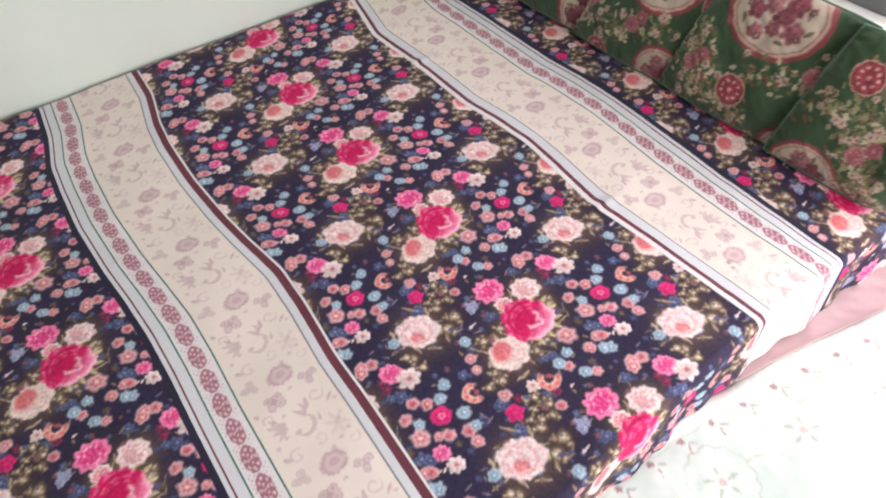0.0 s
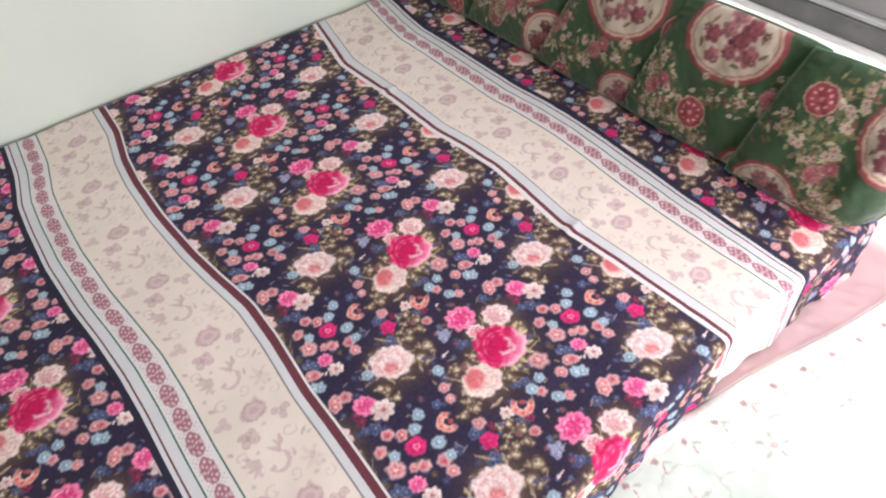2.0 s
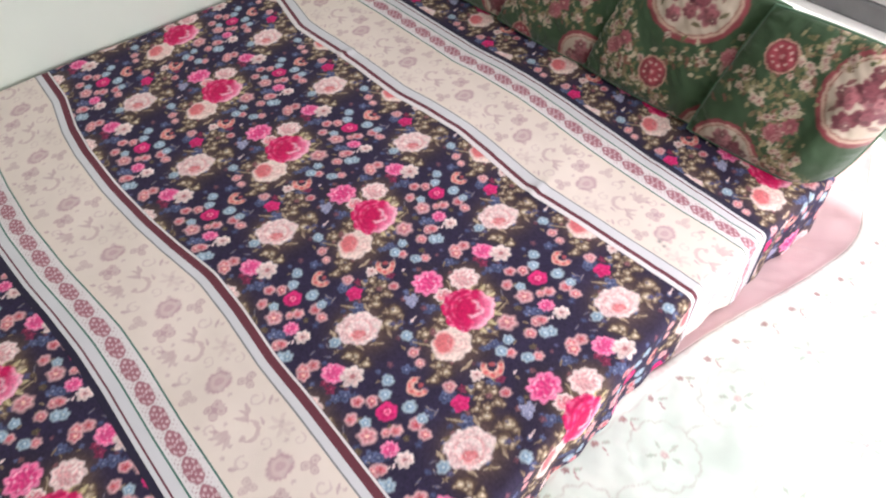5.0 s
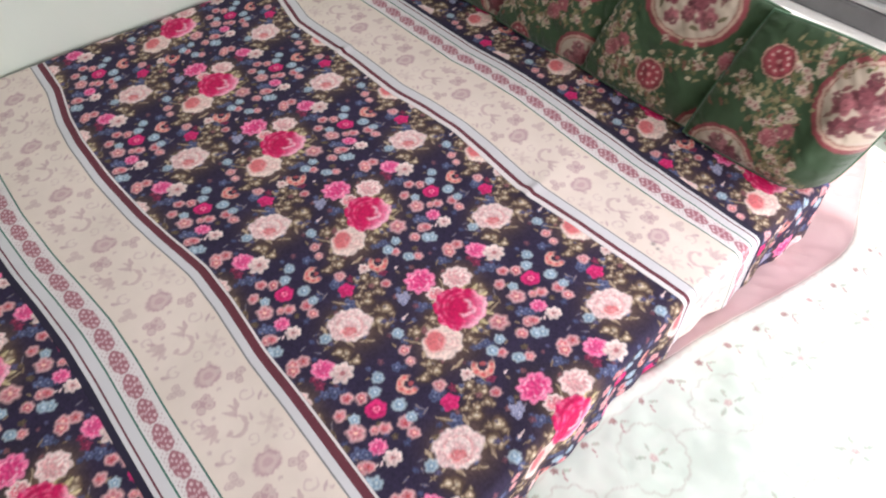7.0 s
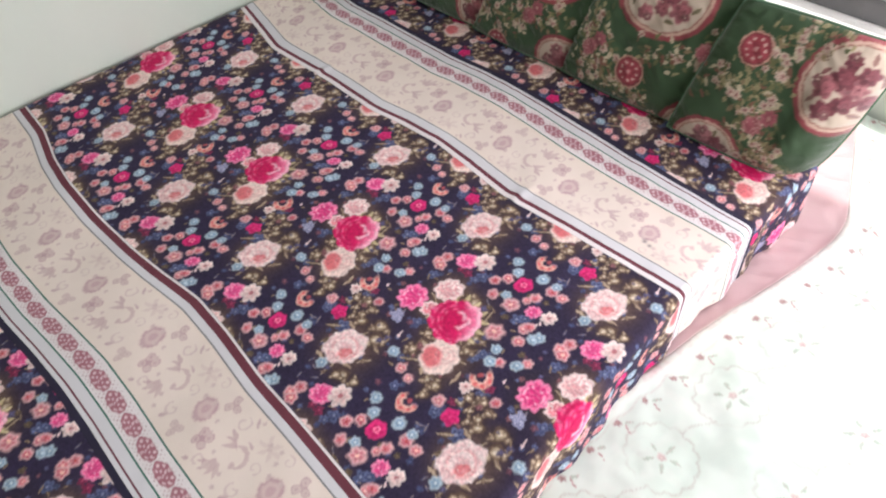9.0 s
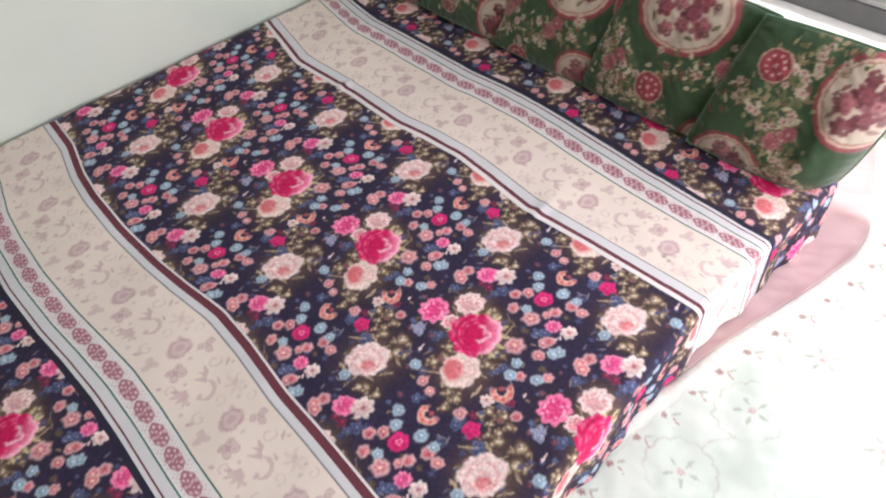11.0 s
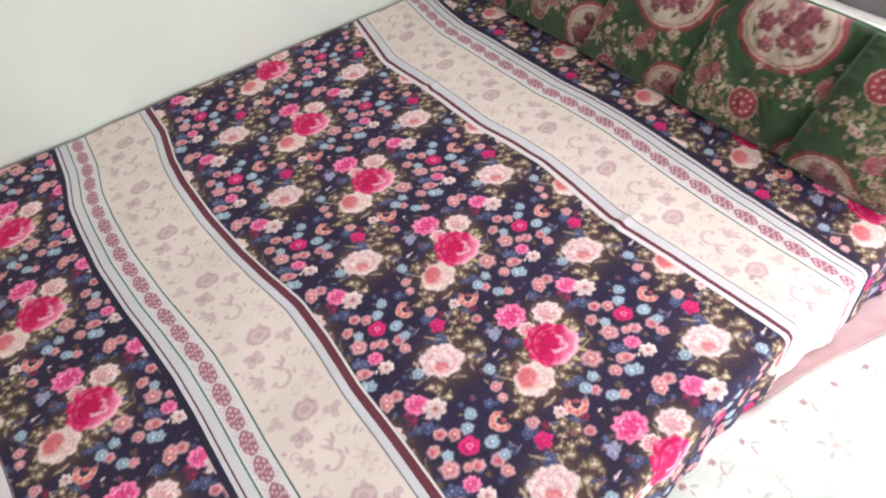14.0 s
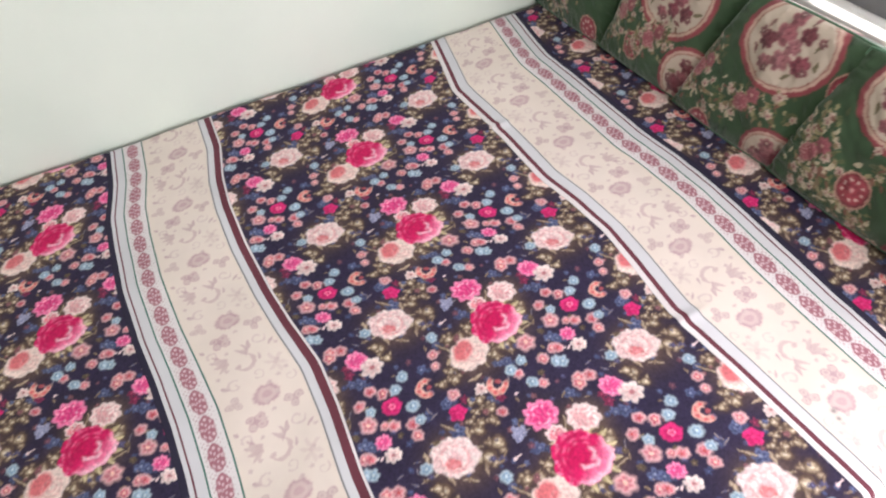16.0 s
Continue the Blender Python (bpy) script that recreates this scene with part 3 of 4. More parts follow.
S_KNOTS = (-1.20, -0.77, -0.51, -0.27, 0.27, 0.51, 0.90)


def soft_curve(y, values):
    """A smooth line through values given at KNOT_Y."""
    fine = np.linspace(-0.45, 1.35, 721)
    v = np.interp(fine, KNOT_Y, values)
    k = np.hanning(19)
    v = np.convolve(np.pad(v, 9, mode="edge"), k / k.sum(), mode="valid")
    return np.interp(y, fine, v)


def lay_sheet():
    ds = 0.0018
    s = np.arange(-1.06, 0.74, ds)
    r = np.arange(-0.36, 1.27, ds)
    S, R = np.meshgrid(s, r)
    y_flat = np.clip(r, FRONT_Y, WALL_Y)
    knots = np.stack([np.full_like(r, -1.20), soft_curve(y_flat, EDGE_LL) - 0.262, soft_curve(y_flat, EDGE_LL), soft_curve(y_flat, EDGE_L),
                      soft_curve(y_flat, EDGE_R), soft_curve(y_flat, EDGE_RR), soft_curve(y_flat, EDGE_RR) + 0.39], 1)
    X = np.stack([np.interp(s, S_KNOTS, k) for k in knots])
    # The top is gently lumpy; the long sides turn down over a rounded edge.
    front = FRONT_Y - 0.08 * np.clip(0.25 - X, 0, 0.45)
    rad = 0.014
    lump = 0.0035 * smooth_noise(X, R, 0.22, 3) + 0.0012 * smooth_noise(X, R, 0.07, 4) + 0.0006 * smooth_noise(X, R, 0.025, 5)
    arc = rad * math.pi / 2

    def turn_down(d):
        """Way past the start of the rounded edge -> outwards and downwards shares."""
        t = np.clip(d / rad, 0, math.pi / 2)
        return rad * np.sin(t), rad * (1 - np.cos(t)) + np.clip(d - arc, 0, None)

    out_f, down_f = turn_down(np.clip(front + rad - R, 0, None))
    back = WALL_Y + WALL_SKEW * (0.30 - X)
    out_w, down_w = turn_down(np.clip(R - (back - rad), 0, None))
    Y = np.clip(R, front + rad, back - rad) - out_f + out_w
    out_h, down_h = turn_down(np.clip(X - (HEAD_X - rad), 0, None))
    X = np.minimum(X, HEAD_X - rad) + out_h
    down = np.minimum(np.maximum(np.maximum(down_f, down_w), down_h), TOP - BASE - 0.004)
    sag = np.clip(down / 0.1, 0, 1)
    Y = Y - np.where(R < 0.3, sag * (0.004 * np.sin(X * 31) + 0.003 * np.sin(X * 73 + 1)), 0)
    Z = TOP - down + lump * (1 - sag)
    # Small puckers along the inner line of one border, where the stitching draws.
    for py in (0.135, 0.735):
        Z += 0.004 * np.exp(-((X - 0.29) / 0.03) ** 2 - ((Y - py) / 0.012) ** 2)
        X += 0.004 * np.exp(-((S - 0.285) / 0.03) ** 2 - ((Y - py) / 0.014) ** 2) * np.sin((Y - py) / 0.012)
    # Which part of the cloth: borders are mirror images on the two sides of the middle panel.
    w = np.where(S >= 0, S - 0.27, -S - 0.27)
    w_far = -S - 0.760
    w = np.where(S > 0, np.interp(w, (-9, 0, 0.009, 0.0165, 0.0350, 0.052, 9), (-9, 0, 0.0045, 0.0175, 0.0300, 0.052, 9)), w)
    rose, (band, p_band), (chain, p_chain) = rose_print(), band_print(), chain_print()
    paint = np.zeros(S.shape + (4,))
    panel = (w < 0) | ((w > 0.240) & (S > 0)) | ((w > 0.240) & (S < 0) & (w_far < 0))
    along = np.where(w < 0, 0.0, np.where(S > 0, 0.064, -0.102))
    across = np.where(w < 0, 0.0, np.where(S > 0, -0.029, 0.032))
    qs, qr = S - 0.005 - across, R - 0.021 - along
    (bs, br), (as_, ar) = LATTICE
    n = np.round(qs / bs)
    qs, qr = qs - n * bs, qr - n * br
    k = np.round(qr / ar)
    qs, qr = qs - k * as_, qr - k * ar
    paint[panel] = rose(qs[panel], qr[panel])
    paint[panel, 3] = 1.0
    sel = (w > 0.0326) & (w < 0.1590) & ~panel
    rr = np.where(S > 0, 0.0875 - R, R - 0.168)
    rr = rr - p_band * np.round(rr / p_band)
    paint[sel] = band(w[sel], rr[sel])
    sel = (w > 0.1675) & (w < 0.1995) & ~panel
    rr = np.where(S > 0, R - 0.004, R - 0.0155)
    rr = rr - p_chain * np.round(rr / p_chain)
    paint[sel] = chain(w[sel], rr[sel])
    # A small grey stain on one band.
    for cx, cy, size in ((0.345, -0.094, 0.0056), (0.342, -0.106, 0.0050)):
        stain = 0.85 * np.exp(-((X - cx) ** 2 + (Y - cy) ** 2) / size ** 2)[..., None]
        paint[..., :3] = paint[..., :3] * (1 - stain) + np.array(lin(92, 78, 88)) * stain
        paint[..., 3] = np.maximum(paint[..., 3], stain[..., 0])
    # The next border along, only its inner lines and chain.
    far = (S < 0) & (w_far >= 0)
    wf = np.clip(w_far, 0, 0.3)
    sel = far & (wf > 0.0145) & (wf < 0.0455)
    paint[sel] = chain(wf[sel] + 0.1535, rr[sel])
    sel = far & (wf > 0.085)
    rb = R - p_band * np.round(R / p_band)
    paint[sel] = band(np.clip(0.03 + wf[sel] - 0.085, 0.03, 0.158), rb[sel])
    border = np.stack([np.where(far, np.where(wf < 0.003, 0.2215, np.where(wf < 0.056, 0.165, np.where(wf < 0.059, 0.203, np.where(wf < 0.075, 0.165, np.where(wf < 0.078, 0.203, 0.08))))), np.clip(w, 0.0005, 0.2395)), R], -1)
    sheet = new("bedsheet")
    xyz, uv = np.stack([X, Y, Z], -1), np.stack([S, R], -1)
    cuts = [0] + [int(np.searchsorted(s, c)) for c in (-0.760, -0.51, -0.27, 0.27, 0.51)] + [len(s) - 1]
    names = (("patterned_band", "pale band with a chain of ovals"), ("floral_panel", ""), ("patterned_band", "pale cream band with mauve figures"), ("floral_panel", "dark panel with rows of magenta roses"),
             ("patterned_band", "pale cream band with mauve figures"), ("floral_panel", ""))
    for a, b, (title, label) in zip(cuts, cuts[1:], names):
        cut = np.s_[:, a:b + 1]
        me = grid_mesh(title, xyz[cut], mat_sheet, paint[cut], uv[cut], border[cut])
        tagged(new(title, me), label).parent = sheet
    return tagged(sheet, "dark floral cotton bedsheet with pale patterned bands over the mattress", "bedsheet")


lay_sheet()

mattress = part("mattress", box_bm(-1.03, FRONT_Y + 0.012, BASE, HEAD_X - 0.01, WALL_Y - 0.012, TOP - 0.010, 0.015, 3), mat_ticking)
tagged(mattress, "cotton mattress wholly covered by a dark floral sheet", "mattress")


# ---- the pale coverlet under the mattress ----
def lay_coverlet():
    d = 0.003
    x, v = np.arange(-0.75, 1.113, d), np.arange(-0.62, 0.26, d)
    X, V = np.meshgrid(x, v)
    # The hem slants out from under the mattress and swings back at the bed head; v is the way across it.
    k = np.hanning(41)
    line = np.interp(x, (-0.75, 0.10, 0.21, 0.36, 0.47, 0.57, 0.70, 0.77, 0.85, 1.0, 1.113), (-0.196, -0.196, -0.206, -0.226, -0.249, -0.268, -0.286, -0.280, -0.243, -0.180, -0.130))
    line = np.convolve(np.pad(line, 20, mode="edge"), k / k.sum(), mode="valid")
    Y = V + line
    Z = BASE - 0.002 + 0.004 * smooth_noise(X, Y, 0.16, 11) + 0.002 * smooth_noise(X, Y, 0.05, 12) + 0.0008 * smooth_noise(X, Y, 0.018, 13)
    # A soft roll along the hem, and gathers in the pink border.
    edge = V + 0.003 * smooth_noise(X, Y, 0.06, 29)
    Z += 0.004 * np.exp(-((edge + 0.008) / 0.012) ** 2) + 0.0022 * np.clip(edge / 0.02, 0, 1) * smooth_noise(X * 1.6 + Y, Y * 0.5 - X * 0.3, 0.028, 31)
    Z = np.where((Y > -0.195) & (X < HEAD_X), np.minimum(Z, BASE - 0.004), Z)
    cv = Canvas(X, V, lin(205, 216, 207))
    brown, rosy, leafy = lin(150, 118, 112), lin(186, 150, 150), lin(166, 184, 168)
    cv.lay(0.35 * np.clip(smooth_noise(X, V, 0.12, 24) * 2, 0, 1), lin(186, 206, 192))
    cv.lay(0.22 * np.clip(smooth_noise(X, V, 0.02, 25) * 2 - 0.2, 0, 1), lin(226, 228, 222))
    # A row of small stitched dots follows the hem; a thread runs between them.
    thread = np.exp(-((V + 0.030 + 0.003 * np.sin(X * 97)) / 0.0016) ** 2)
    cv.lay(0.28 * thread, rosy)
    for i in range(-10, 17):
        cx = 0.050 + 0.0655 * i
        cv.flower((cx, -0.036), 0.0062, lin(168, 136, 134), lin(152, 120, 120), lin(176, 148, 144), 5, i, 0.2, 0.4, False)
        cv.leaf((cx + 0.014, -0.046), 0.009, 0.0028, -0.5, leafy, rosy, False)
        cv.leaf((cx + 0.004, -0.055), 0.011, 0.0016, 1.2, rosy, brown, False)
    # Scalloped wreaths with a flower in each, and a trailing stem from wreath to wreath.
    for i in range(-4, 7):
        for row, cy in enumerate((-0.118, -0.285, -0.452)):
            cx = 0.118 + 0.165 * i + 0.08 * (row % 2)
            a, b = cv.local(cx, cy, False)
            th, rho = np.arctan2(b, a), np.hypot(a, b / 1.05)
            ring = 0.052 + 0.0055 * np.abs(np.sin(6.5 * th + i)) + 0.004 * np.sin(2 * th + 1.3 * i)
            cv.lay(0.34 * np.exp(-((rho - ring) / 0.0019) ** 2) * np.clip(0.75 + smooth_noise(X, V, 0.03, 37), 0.1, 1), brown)
            cv.lay(0.30 * np.clip((ring - 0.006 - rho) / 0.004, 0, 1) * np.clip(0.4 + smooth_noise(X, V, 0.010, 36), 0, 1), lin(196, 206, 196))
            for j in range(5):
                t = 1.2566 * j + i
                cv.leaf((cx + 0.020 * math.cos(t), cy + 0.020 * math.sin(t)), 0.010, 0.0034, t, leafy, lin(186, 176, 168), False)
            cv.flower((cx, cy), 0.0075, lin(200, 182, 178), lin(190, 164, 162), lin(208, 194, 188), 5, i, 0.25, 0.4, False)
            stem = np.exp(-((b + 0.004 + 0.010 * np.sin(a * 70)) / 0.0016) ** 2) * (a > 0.055) * (a < 0.112)
            cv.lay(0.3 * stem, brown)
    lace = np.clip(smooth_noise(X, V, 0.006, 33) * 1.6 + 0.35, 0, 1)
    scallop = edge + 0.016 + 0.005 * np.abs(np.sin(X * 62))
    cv.lay(np.clip(scallop / 0.010, 0, 1) * (0.30 + 0.25 * lace), lin(192, 166, 164))
    cv.lay(np.clip(edge / 0.007 + 0.5, 0, 1) * (0.95 + 0.05 * smooth_noise(X, V, 0.05, 30)), lin(178, 146, 148))
    paint = np.concatenate([cv.rgb, np.ones(X.shape + (1,))], -1)
    cover = new("coverlet")
    xyz, uv, cut = np.stack([X, Y, Z], -1), np.stack([X, V], -1), int(np.searchsorted(v, 0.0))
    for title, sel, label in (("embroidered_field", np.s_[:cut + 1], "white satin with faint pink sprigs"), ("hem", np.s_[cut:], "dusty pink hem")):
        ob = new(title, grid_mesh(title, xyz[sel], mat_cover, paint[sel], uv[sel]))
        solid = ob.modifiers.new("thick", "SOLIDIFY")
        solid.thickness, solid.offset = 0.006, -1
        tagged(ob, label).parent = cover
    return tagged(cover, "white embroidered coverlet with a dusty pink hem under the mattress", "coverlet")


lay_coverlet()

bed = new("bed_base")
tagged(bed, "broad wooden bed platform under coverlet and mattress", "bed")
part("platform", box_bm(-1.30, -0.98, 0.30, 1.115, 1.139, 0.345, 0.008), mat_wood, bed)
for px in (-1.24, 1.05):
    for py in (-0.92, 1.08):
        part("leg", box_bm(px - 0.03, py - 0.03, 0.0, px + 0.03, py + 0.03, 0.30, 0.005), mat_wood, bed)


# ---- the row of green cushions ----
GREEN, RED, BEIGE, DUSTY = lin(54, 75, 51), lin(136, 64, 70), lin(184, 168, 152), lin(158, 98, 102)


def medallion(cv, c, ra, rb, ang=0.0):
    """A large oval: red ring, pale ring, thin red ring, and a bunch of roses on beige."""
    a, b = cv.local(c[0], c[1], False)
    u, v = a * math.cos(ang) + b * math.sin(ang), -a * math.sin(ang) + b * math.cos(ang)
    rho = np.hypot(u / ra, v / rb)
    for lim, col in ((1.0, RED), (0.90, lin(190, 160, 144)), (0.84, lin(140, 94, 84)), (0.81, BEIGE)):
        cv.lay((lim - rho) / 0.03 + 0.5, col)
    rng = random.Random(int(1000 * c[0]) + 77)
    for i in range(14):
        t, far = i * 2.4, 0.70 * math.sqrt((i + 0.3) / 14)
        p = (c[0] + ra * far * math.cos(t), c[1] + rb * far * math.sin(t))
        leafy = rng.choice(((118, 108, 84), (128, 84, 82), (146, 112, 104)))
        cv.leaf(p, 0.011, 0.0045, t + rng.uniform(0, 2), lin(*leafy), lin(*(int(0.8 * q) for q in leafy)), False)
    for i in range(8):
        t, far = i * 2.4, 0.58 * math.sqrt((i + 0.3) / 8)
        p = (c[0] + ra * far * math.cos(t), c[1] + rb * far * math.sin(t))
        shade = rng.choice(((130, 68, 78), (146, 88, 94), (116, 62, 70), (152, 100, 104)))
        size = rng.uniform(0.014, 0.022)
        cv.flower(p, size, lin(*shade), lin(*(int(0.80 * q) for q in shade)), lin(166, 116, 118), rng.choice((5, 6, 7)), t, 0.22, 0.2, False)
        cv.flower((p[0] + 0.2 * size, p[1] + 0.1 * size), 0.52 * size, lin(*(min(255, int(1.12 * q)) for q in shade)), lin(*shade), lin(108, 54, 62), 5, t + 1, 0.25, 0.25, False)
    for i in range(5):
        p = (c[0] + 0.60 * ra * math.cos(1.3 * i + 0.5), c[1] + 0.60 * rb * math.sin(1.3 * i + 0.5))
        cv.flower(p, 0.009, lin(126, 84, 84), lin(104, 66, 70), lin(176, 150, 138), 5, i, 0.3, 0.3, False)


def rosette(cv, c, rad):
    """A small red wheel with a ring of pale dots."""
    a, b = cv.local(c[0], c[1], False)
    rho, th = np.hypot(a, b) / rad, np.arctan2(b, a)
    for lim, col in ((1.0, lin(184, 140, 126)), (0.90, lin(116, 52, 58)), (0.80, lin(148, 62, 72))):
        cv.lay((lim - rho) / 0.06 + 0.5, col)
    cv.lay(np.clip((0.11 - np.abs(rho - 0.56)) / 0.06, 0, 1) * np.clip(np.cos(9 * th) * 2.4 - 0.1, 0, 1), lin(204, 168, 160))
    cv.lay(np.clip((0.04 - np.abs(rho - 0.30)) / 0.03, 0, 1) * 0.8, lin(112, 48, 56))
    cv.lay((0.16 - rho) / 0.08, lin(196, 146, 142))


def garland(cv, c0, c1, seed, roses=True):
    """A trail of pale leaves, buds and dusty roses from one point to another."""
    rng = random.Random(seed)
    count = 150 if roses else 70
    for i in range(count):
        t = i / (count - 1)
        off = 0.016 * math.sin(t * 9 + seed)
        x = c0[0] + (c1[0] - c0[0]) * t + off + rng.gauss(0, 0.017)
        y = c0[1] + (c1[1] - c0[1]) * t + rng.gauss(0, 0.017)
        col = rng.choice(((150, 140, 106), (190, 176, 150), (104, 104, 70), (136, 118, 90), (120, 84, 70), (86, 92, 62)))
        cv.leaf((x, y), rng.uniform(0.005, 0.010), rng.uniform(0.002, 0.0045), rng.uniform(0, 3), lin(*col), lin(*(int(0.8 * q) for q in col)), False)
        if i % 9 == 2:
            cv.flower((x, y), rng.uniform(0.006, 0.010), lin(188, 168, 152), lin(166, 130, 122), lin(118, 66, 66), 5, t * 9, 0.3, 0.3, False)
    if not roses:
        return
    m = ((c0[0] + c1[0]) / 2, (c0[1] + c1[1]) / 2)
    cv.peony((m[0], m[1]), 0.018, DUSTY, lin(142, 76, 84), lin(184, 138, 134), seed)
    cv.flower((m[0] + 0.020, m[1] + 0.022), 0.015, lin(154, 90, 96), lin(136, 70, 80), lin(182, 138, 130), 8, 0, 0.2, 0.2, False)


def make_cushion(width, height, thick, shear, prints, seed, slump):
    """A square scatter cushion, standing on its lower edge: x along its width, y its depth, z up; its face looks to -y. Its outer end slumps back."""
    empty = new("cushion")
    nu, nv = int(width / 0.0026), int(height / 0.0026)
    u, v = np.meshgrid(np.linspace(-1, 1, nu), np.linspace(-1, 1, nv))

    fall = lambda q: slump * np.clip((q - 0.25) / 0.75, 0, 1) ** 2
    draw = lambda q, h: slump * (0.35 * np.clip((q - 0.25) / 0.75, 0, 1) ** 2 + 0.14 * h ** 4 * np.clip(q, 0, 1) ** 3)

    def shell(sign):
        side, ends = (4, 2.0) if sign < 0 else (9, 9)
        body = np.clip((1 - np.abs(u) ** side) * (1 - np.abs(v) ** ends), 0, 1) ** 0.5
        puff = thick / 2 * body * (1 + 0.22 * smooth_noise(u, v, 0.5, seed) + 0.10 * smooth_noise(u, v, 0.2, seed + 1) + 0.05 * smooth_noise(u + v, (v - u) * 0.4, 0.09, seed + 3))
        crease = 0.004 * np.exp(-((np.abs(u) - 0.88) / 0.08) ** 2) * smooth_noise(u * 2, v * 8, 0.5, seed + 2) + 0.003 * np.exp(-((np.abs(v) - 0.88) / 0.08) ** 2) * smooth_noise(u * 8, v * 2, 0.5, seed + 4)
        z = height / 2 + v * height / 2 * (1 - 0.03 * u ** 2 * np.abs(v))
        x = u * width / 2 * (1 - 0.03 * v ** 2 * np.abs(u)) - draw(u, v) + shear * z
        return np.stack([x, sign * (puff * (1.0 if sign < 0 else 2.4) + crease) + fall(u), z], -1), x, z

    for sign, title in ((-1, "front_cover"), (1, "back_cover")):
        xyz, x, z = shell(sign)
        cv = Canvas(x, z, GREEN)
        cv.lay(0.35 * (0.5 + 0.5 * smooth_noise(x, z, 0.03, seed)), lin(62, 84, 58))
        for kind, *args in prints:
            if kind == "sprig":
                garland(cv, *args, roses=False)
            else:
                (garland if kind == "trail" else medallion if kind == "oval" else rosette)(cv, *args)
        # All print colours are scaled down evenly.
        paint = np.concatenate([cv.rgb * 0.92, np.ones(x.shape + (1,))], -1)
        if sign > 0:
            xyz, paint = xyz[:, ::-1], paint[:, ::-1]
        me = grid_mesh(title, xyz, mat_cushion, paint, np.stack([x, z], -1))
        new(title, me).parent = empty
    # Corded seam round the edge.
    t = np.linspace(0, 4, 400, endpoint=False)
    eu = np.select([t < 1, t < 2, t < 3], [2 * t - 1, 1 + 0 * t, 5 - 2 * t], -1)
    ev = np.select([t < 1, t < 2, t < 3], [-1 + 0 * t, 2 * t - 3, 1 + 0 * t], 7 - 2 * t)
    pz = height / 2 + ev * height / 2 * (1 - 0.03 * eu ** 2 * np.abs(ev))
    px = eu * width / 2 * (1 - 0.03 * ev ** 2 * np.abs(eu)) - draw(eu, ev) + shear * pz
    ang = np.linspace(0, 2 * math.pi, 8, endpoint=False)
    nx, nz = px / np.hypot(px, pz - height / 2), (pz - height / 2) / np.hypot(px, pz - height / 2)
    ring = np.stack([px[:, None] + 0.003 * np.cos(ang) * nx[:, None], 0.003 * np.sin(ang) + fall(eu)[:, None], pz[:, None] + 0.003 * np.cos(ang) * nz[:, None]], -1)
    ring = np.concatenate([ring, ring[:1]])
    me = grid_mesh("piping", ring, mat_cord, None, np.zeros(ring.shape[:2] + (2,)), closed=True)
    tagged(new("piping", me), "pale green cord").parent = empty
    return tagged(empty, "green scatter cushion printed with red medallions, leaning at the bed head", "cushion", "row of green cushions")


# Along the bed head: middle of the lower edge, sideways lean in degrees, and the print of each.
CUSHIONS = [
    (-0.093, 0.624, 0.18, (("oval", (0.116, 0.184), 0.080, 0.086), ("oval", (-0.064, -0.008), 0.071, 0.068),
                           ("trail", (0.018, 0.010), (-0.007, 0.140), 1), ("sprig", (0.000, 0.235), (0.075, 0.262), 2), ("sprig", (-0.040, 0.150), (-0.110, 0.120), 3), ("sprig", (-0.020, 0.225), (0.010, 0.150), 12), ("sprig", (0.025, 0.045), (0.070, 0.000), 14), ("wheel", (-0.043, 0.197), 0.029))),
    (0.185, 0.625, 0.20, (("oval", (0.041, 0.224), 0.098, 0.080), ("trail", (0.055, 0.105), (0.245, 0.200), 4), ("sprig", (-0.030, 0.100), (0.000, 0.025), 15), ("sprig", (0.010, 0.025), (0.070, 0.020), 16), ("wheel", (0.021, 0.068), 0.031),
                          ("trail", (-0.060, 0.020), (-0.090, 0.150), 5), ("oval", (0.165, -0.030), 0.070, 0.090))),
    (0.450, 0.627, 0.28, (("oval", (0.052, 0.213), 0.098, 0.086), ("oval", (0.115, 0.008), 0.070, 0.070), ("wheel", (0.183, 0.188), 0.032),
                          ("trail", (-0.060, 0.060), (0.100, 0.120), 6), ("wheel", (-0.060, 0.000), 0.030), ("trail", (-0.120, 0.050), (-0.090, 0.150), 7))),
    (0.715, 0.627, 0.22, (("oval", (0.135, 0.040), 0.072, 0.080), ("oval", (0.044, 0.190), 0.096, 0.084), ("wheel", (-0.025, 0.057), 0.030),
                          ("trail", (-0.030, 0.060), (0.060, 0.120), 8), ("trail", (-0.090, 0.050), (-0.080, 0.170), 9))),
    (0.990, 0.627, 0.0, (("oval", (0.000, 0.200), 0.096, 0.084), ("wheel", (0.085, 0.025), 0.030), ("wheel", (-0.090, 0.060), 0.030), ("trail", (-0.050, 0.020), (0.020, 0.120), 10))),
]
for k, (mid_y, base_x, shear, prints) in enumerate(CUSHIONS):
    made = make_cushion(0.300 if k == 0 else 0.298, 0.268, 0.080, shear, prints, 40 + 7 * k, 0.075 if k == 0 else 0.0)
    # Width along the bed head (towards -y), face to -x, tipped back, the far edge turned a little forwards.
    made.matrix_world = pose(base_x + 0.004 * (k % 2), mid_y, TOP + 0.004, 0, 22, 0) @ pose(0, 0, 0, 0, 0, -90 + (7 if k == 0 else 3))



# ---- the room ----
def block(name, x0, y0, z0, x1, y1, z1, mat, label, category, bevel=0.0):
    return tagged(part(name, box_bm(x0, y0, z0, x1, y1, z1, bevel), mat), label, category, kind="structure")


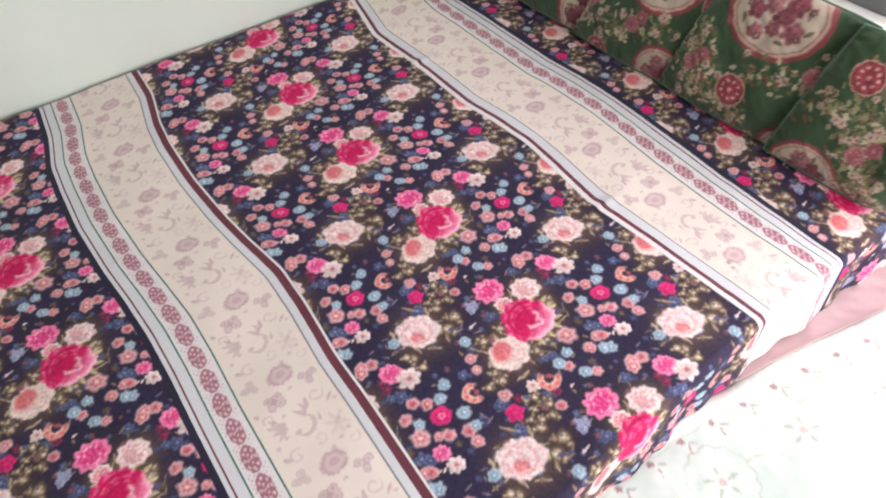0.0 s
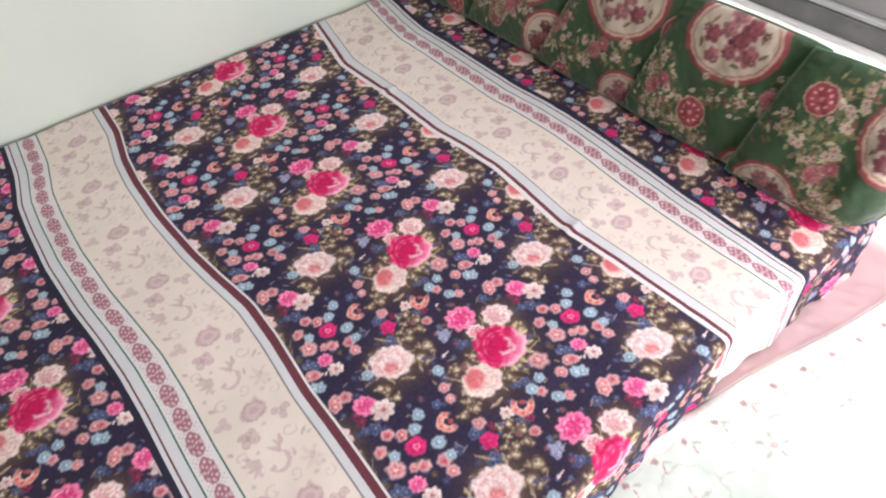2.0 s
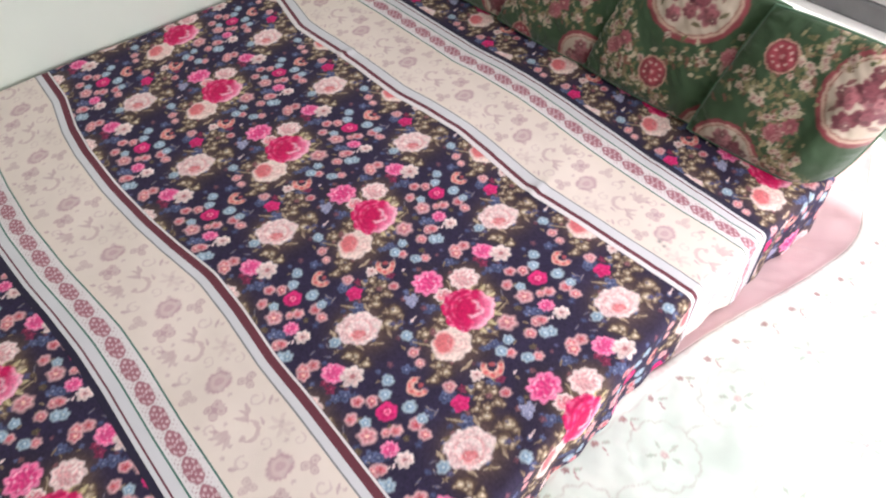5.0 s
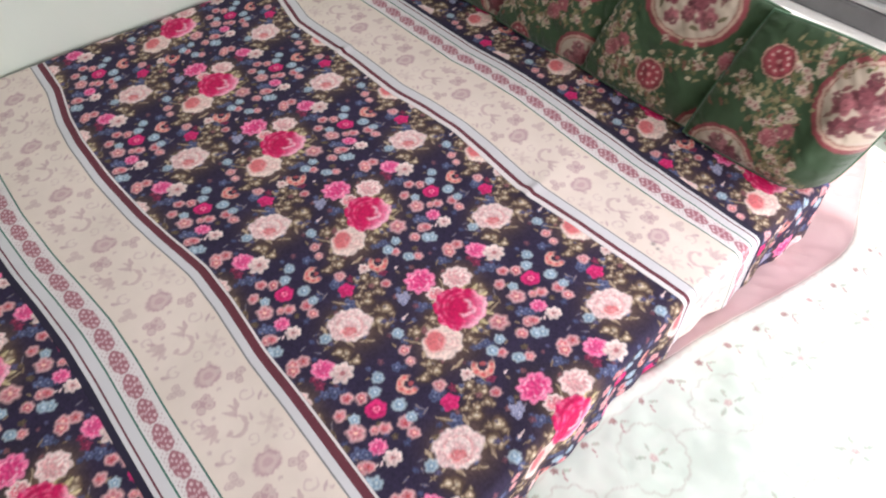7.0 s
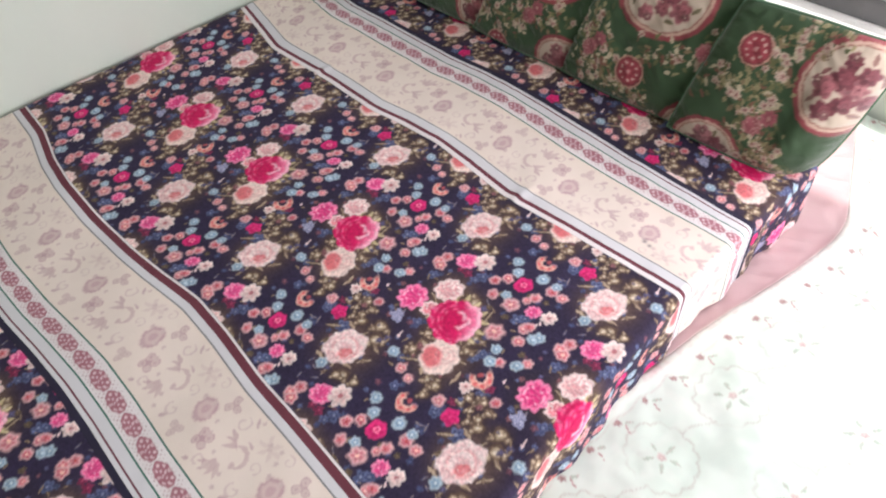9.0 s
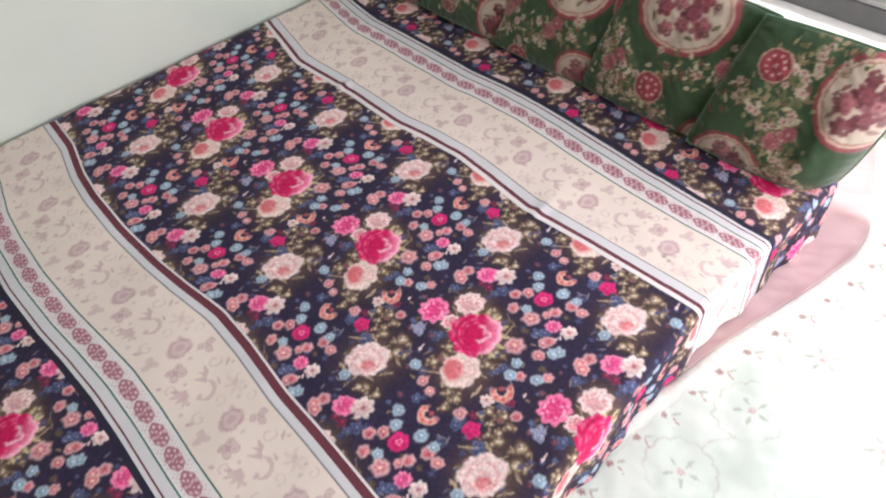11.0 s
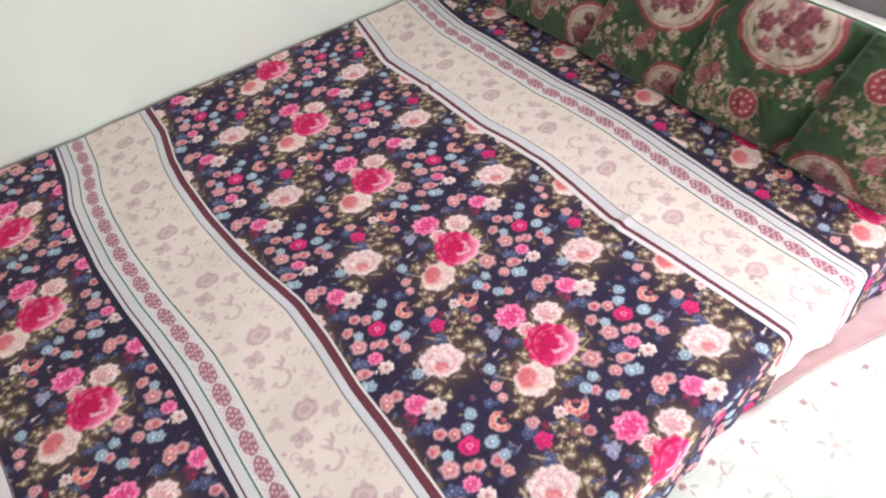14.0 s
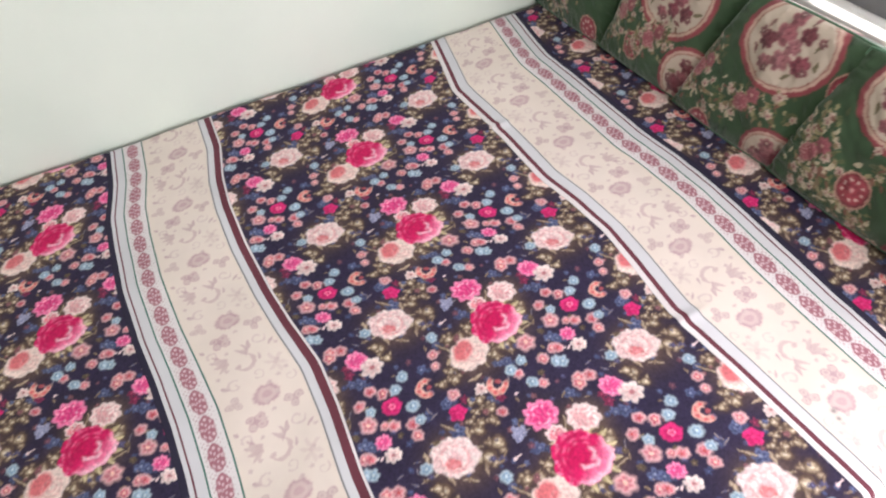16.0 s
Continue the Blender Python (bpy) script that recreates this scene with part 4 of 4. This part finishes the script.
X0, X1, Y0, Y1, H = -2.60, 1.12, -2.40, 1.156, 2.95
block("floor", X0 - 0.2, Y0 - 0.2, -0.10, X1 + 0.2, Y1 + 0.2, 0.0, mat_floor, "plain grey cement floor", "floor")
block("ceiling", X0 - 0.2, Y0 - 0.2, H, X1 + 0.2, Y1 + 0.2, H + 0.1, mat_ceiling, "plain white ceiling", "ceiling")
# The wall along the bed is a little out of square.
north = block("wall_north", X0 - 0.5, 0.0, 0, X1 - 0.1, 0.2, H, mat_wall, "smooth pale greenish white painted wall", "wall")
north.matrix_world = pose(0.30, Y1, 0, 0, 0, -math.degrees(math.atan(WALL_SKEW)))
block("wall_west", X0 - 0.2, Y0, 0, X0, Y1, H, mat_wall, "plain pale painted wall", "wall")
# South wall, out of view, with an opening added round the fill lamp.
block("wall_south_1", X0 - 0.2, Y0 - 0.2, 0, -0.35, Y0, H, mat_wall, "plain pale painted wall", "wall")
block("wall_south_2", 0.65, Y0 - 0.2, 0, X1 + 0.2, Y0, H, mat_wall, "plain pale painted wall", "wall")
block("wall_south_3", -0.35, Y0 - 0.2, 2.1, 0.65, Y0, H, mat_wall, "plain pale painted wall over an added, unseen opening", "wall")
# East wall, with a broad low window.
WY0, WY1, WZ0, WZ1 = -1.30, 1.00, 0.526, 2.68
block("wall_east_1", X1, Y0, 0, X1 + 0.2, Y1, WZ0 - 0.03, mat_wall, "pale painted wall under the window", "wall")
block("wall_east_2", X1, Y0, WZ1, X1 + 0.2, Y1, H, mat_wall, "pale painted wall over the window", "wall")
block("wall_east_3", X1, Y0, WZ0 - 0.03, X1 + 0.2, WY0, WZ1, mat_wall, "pale painted wall beside the window", "wall")
block("wall_east_4", X1, WY1, WZ0 - 0.03, X1 + 0.2, Y1, WZ1, mat_wall, "pale painted wall beside the window", "wall")

window = new("window_1")
tagged(window, "broad window with grey rails over a white stone sill", "window", kind="structure")
part("window_sill", box_bm(X1 - 0.02, WY0, WZ0 - 0.03, X1 + 0.2, WY1, WZ0, 0.004), mat_sill, window, "white stone sill")
part("bottom_rail", box_bm(1.165, WY0, WZ0, 1.215, WY1, WZ0 + 0.050, 0.005), mat_rail, window, "dark grey rail")
part("inner_rail", box_bm(1.170, WY0, WZ0 + 0.052, 1.205, WY1, WZ0 + 0.064, 0.003), mat_trim, window, "pale grey rail")
part("top_rail", box_bm(1.165, WY0, WZ1 - 0.05, 1.215, WY1, WZ1, 0.005), mat_rail, window)
for y in (WY0, (WY0 + WY1) / 2 - 0.025, WY1 - 0.05):
    part("stile", box_bm(1.166, y, WZ0 + 0.066, 1.214, y + 0.05, WZ1 - 0.052, 0.005), mat_rail, window)
PANE = (WY1 - WY0) / 2 - 0.081
for y in (WY0 + 0.052, (WY0 + WY1) / 2 + 0.027):
    part("lower_panel", box_bm(1.184, y, WZ0 + 0.066, 1.196, y + PANE, WZ0 + 0.24, 0.002), mat_panel, window, "grey fixed lower panel")
    pane = part("pane", box_bm(1.188, y, WZ0 + 0.242, 1.192, y + PANE, WZ1 - 0.052), mat_glass, window)
    pane.visible_shadow = False
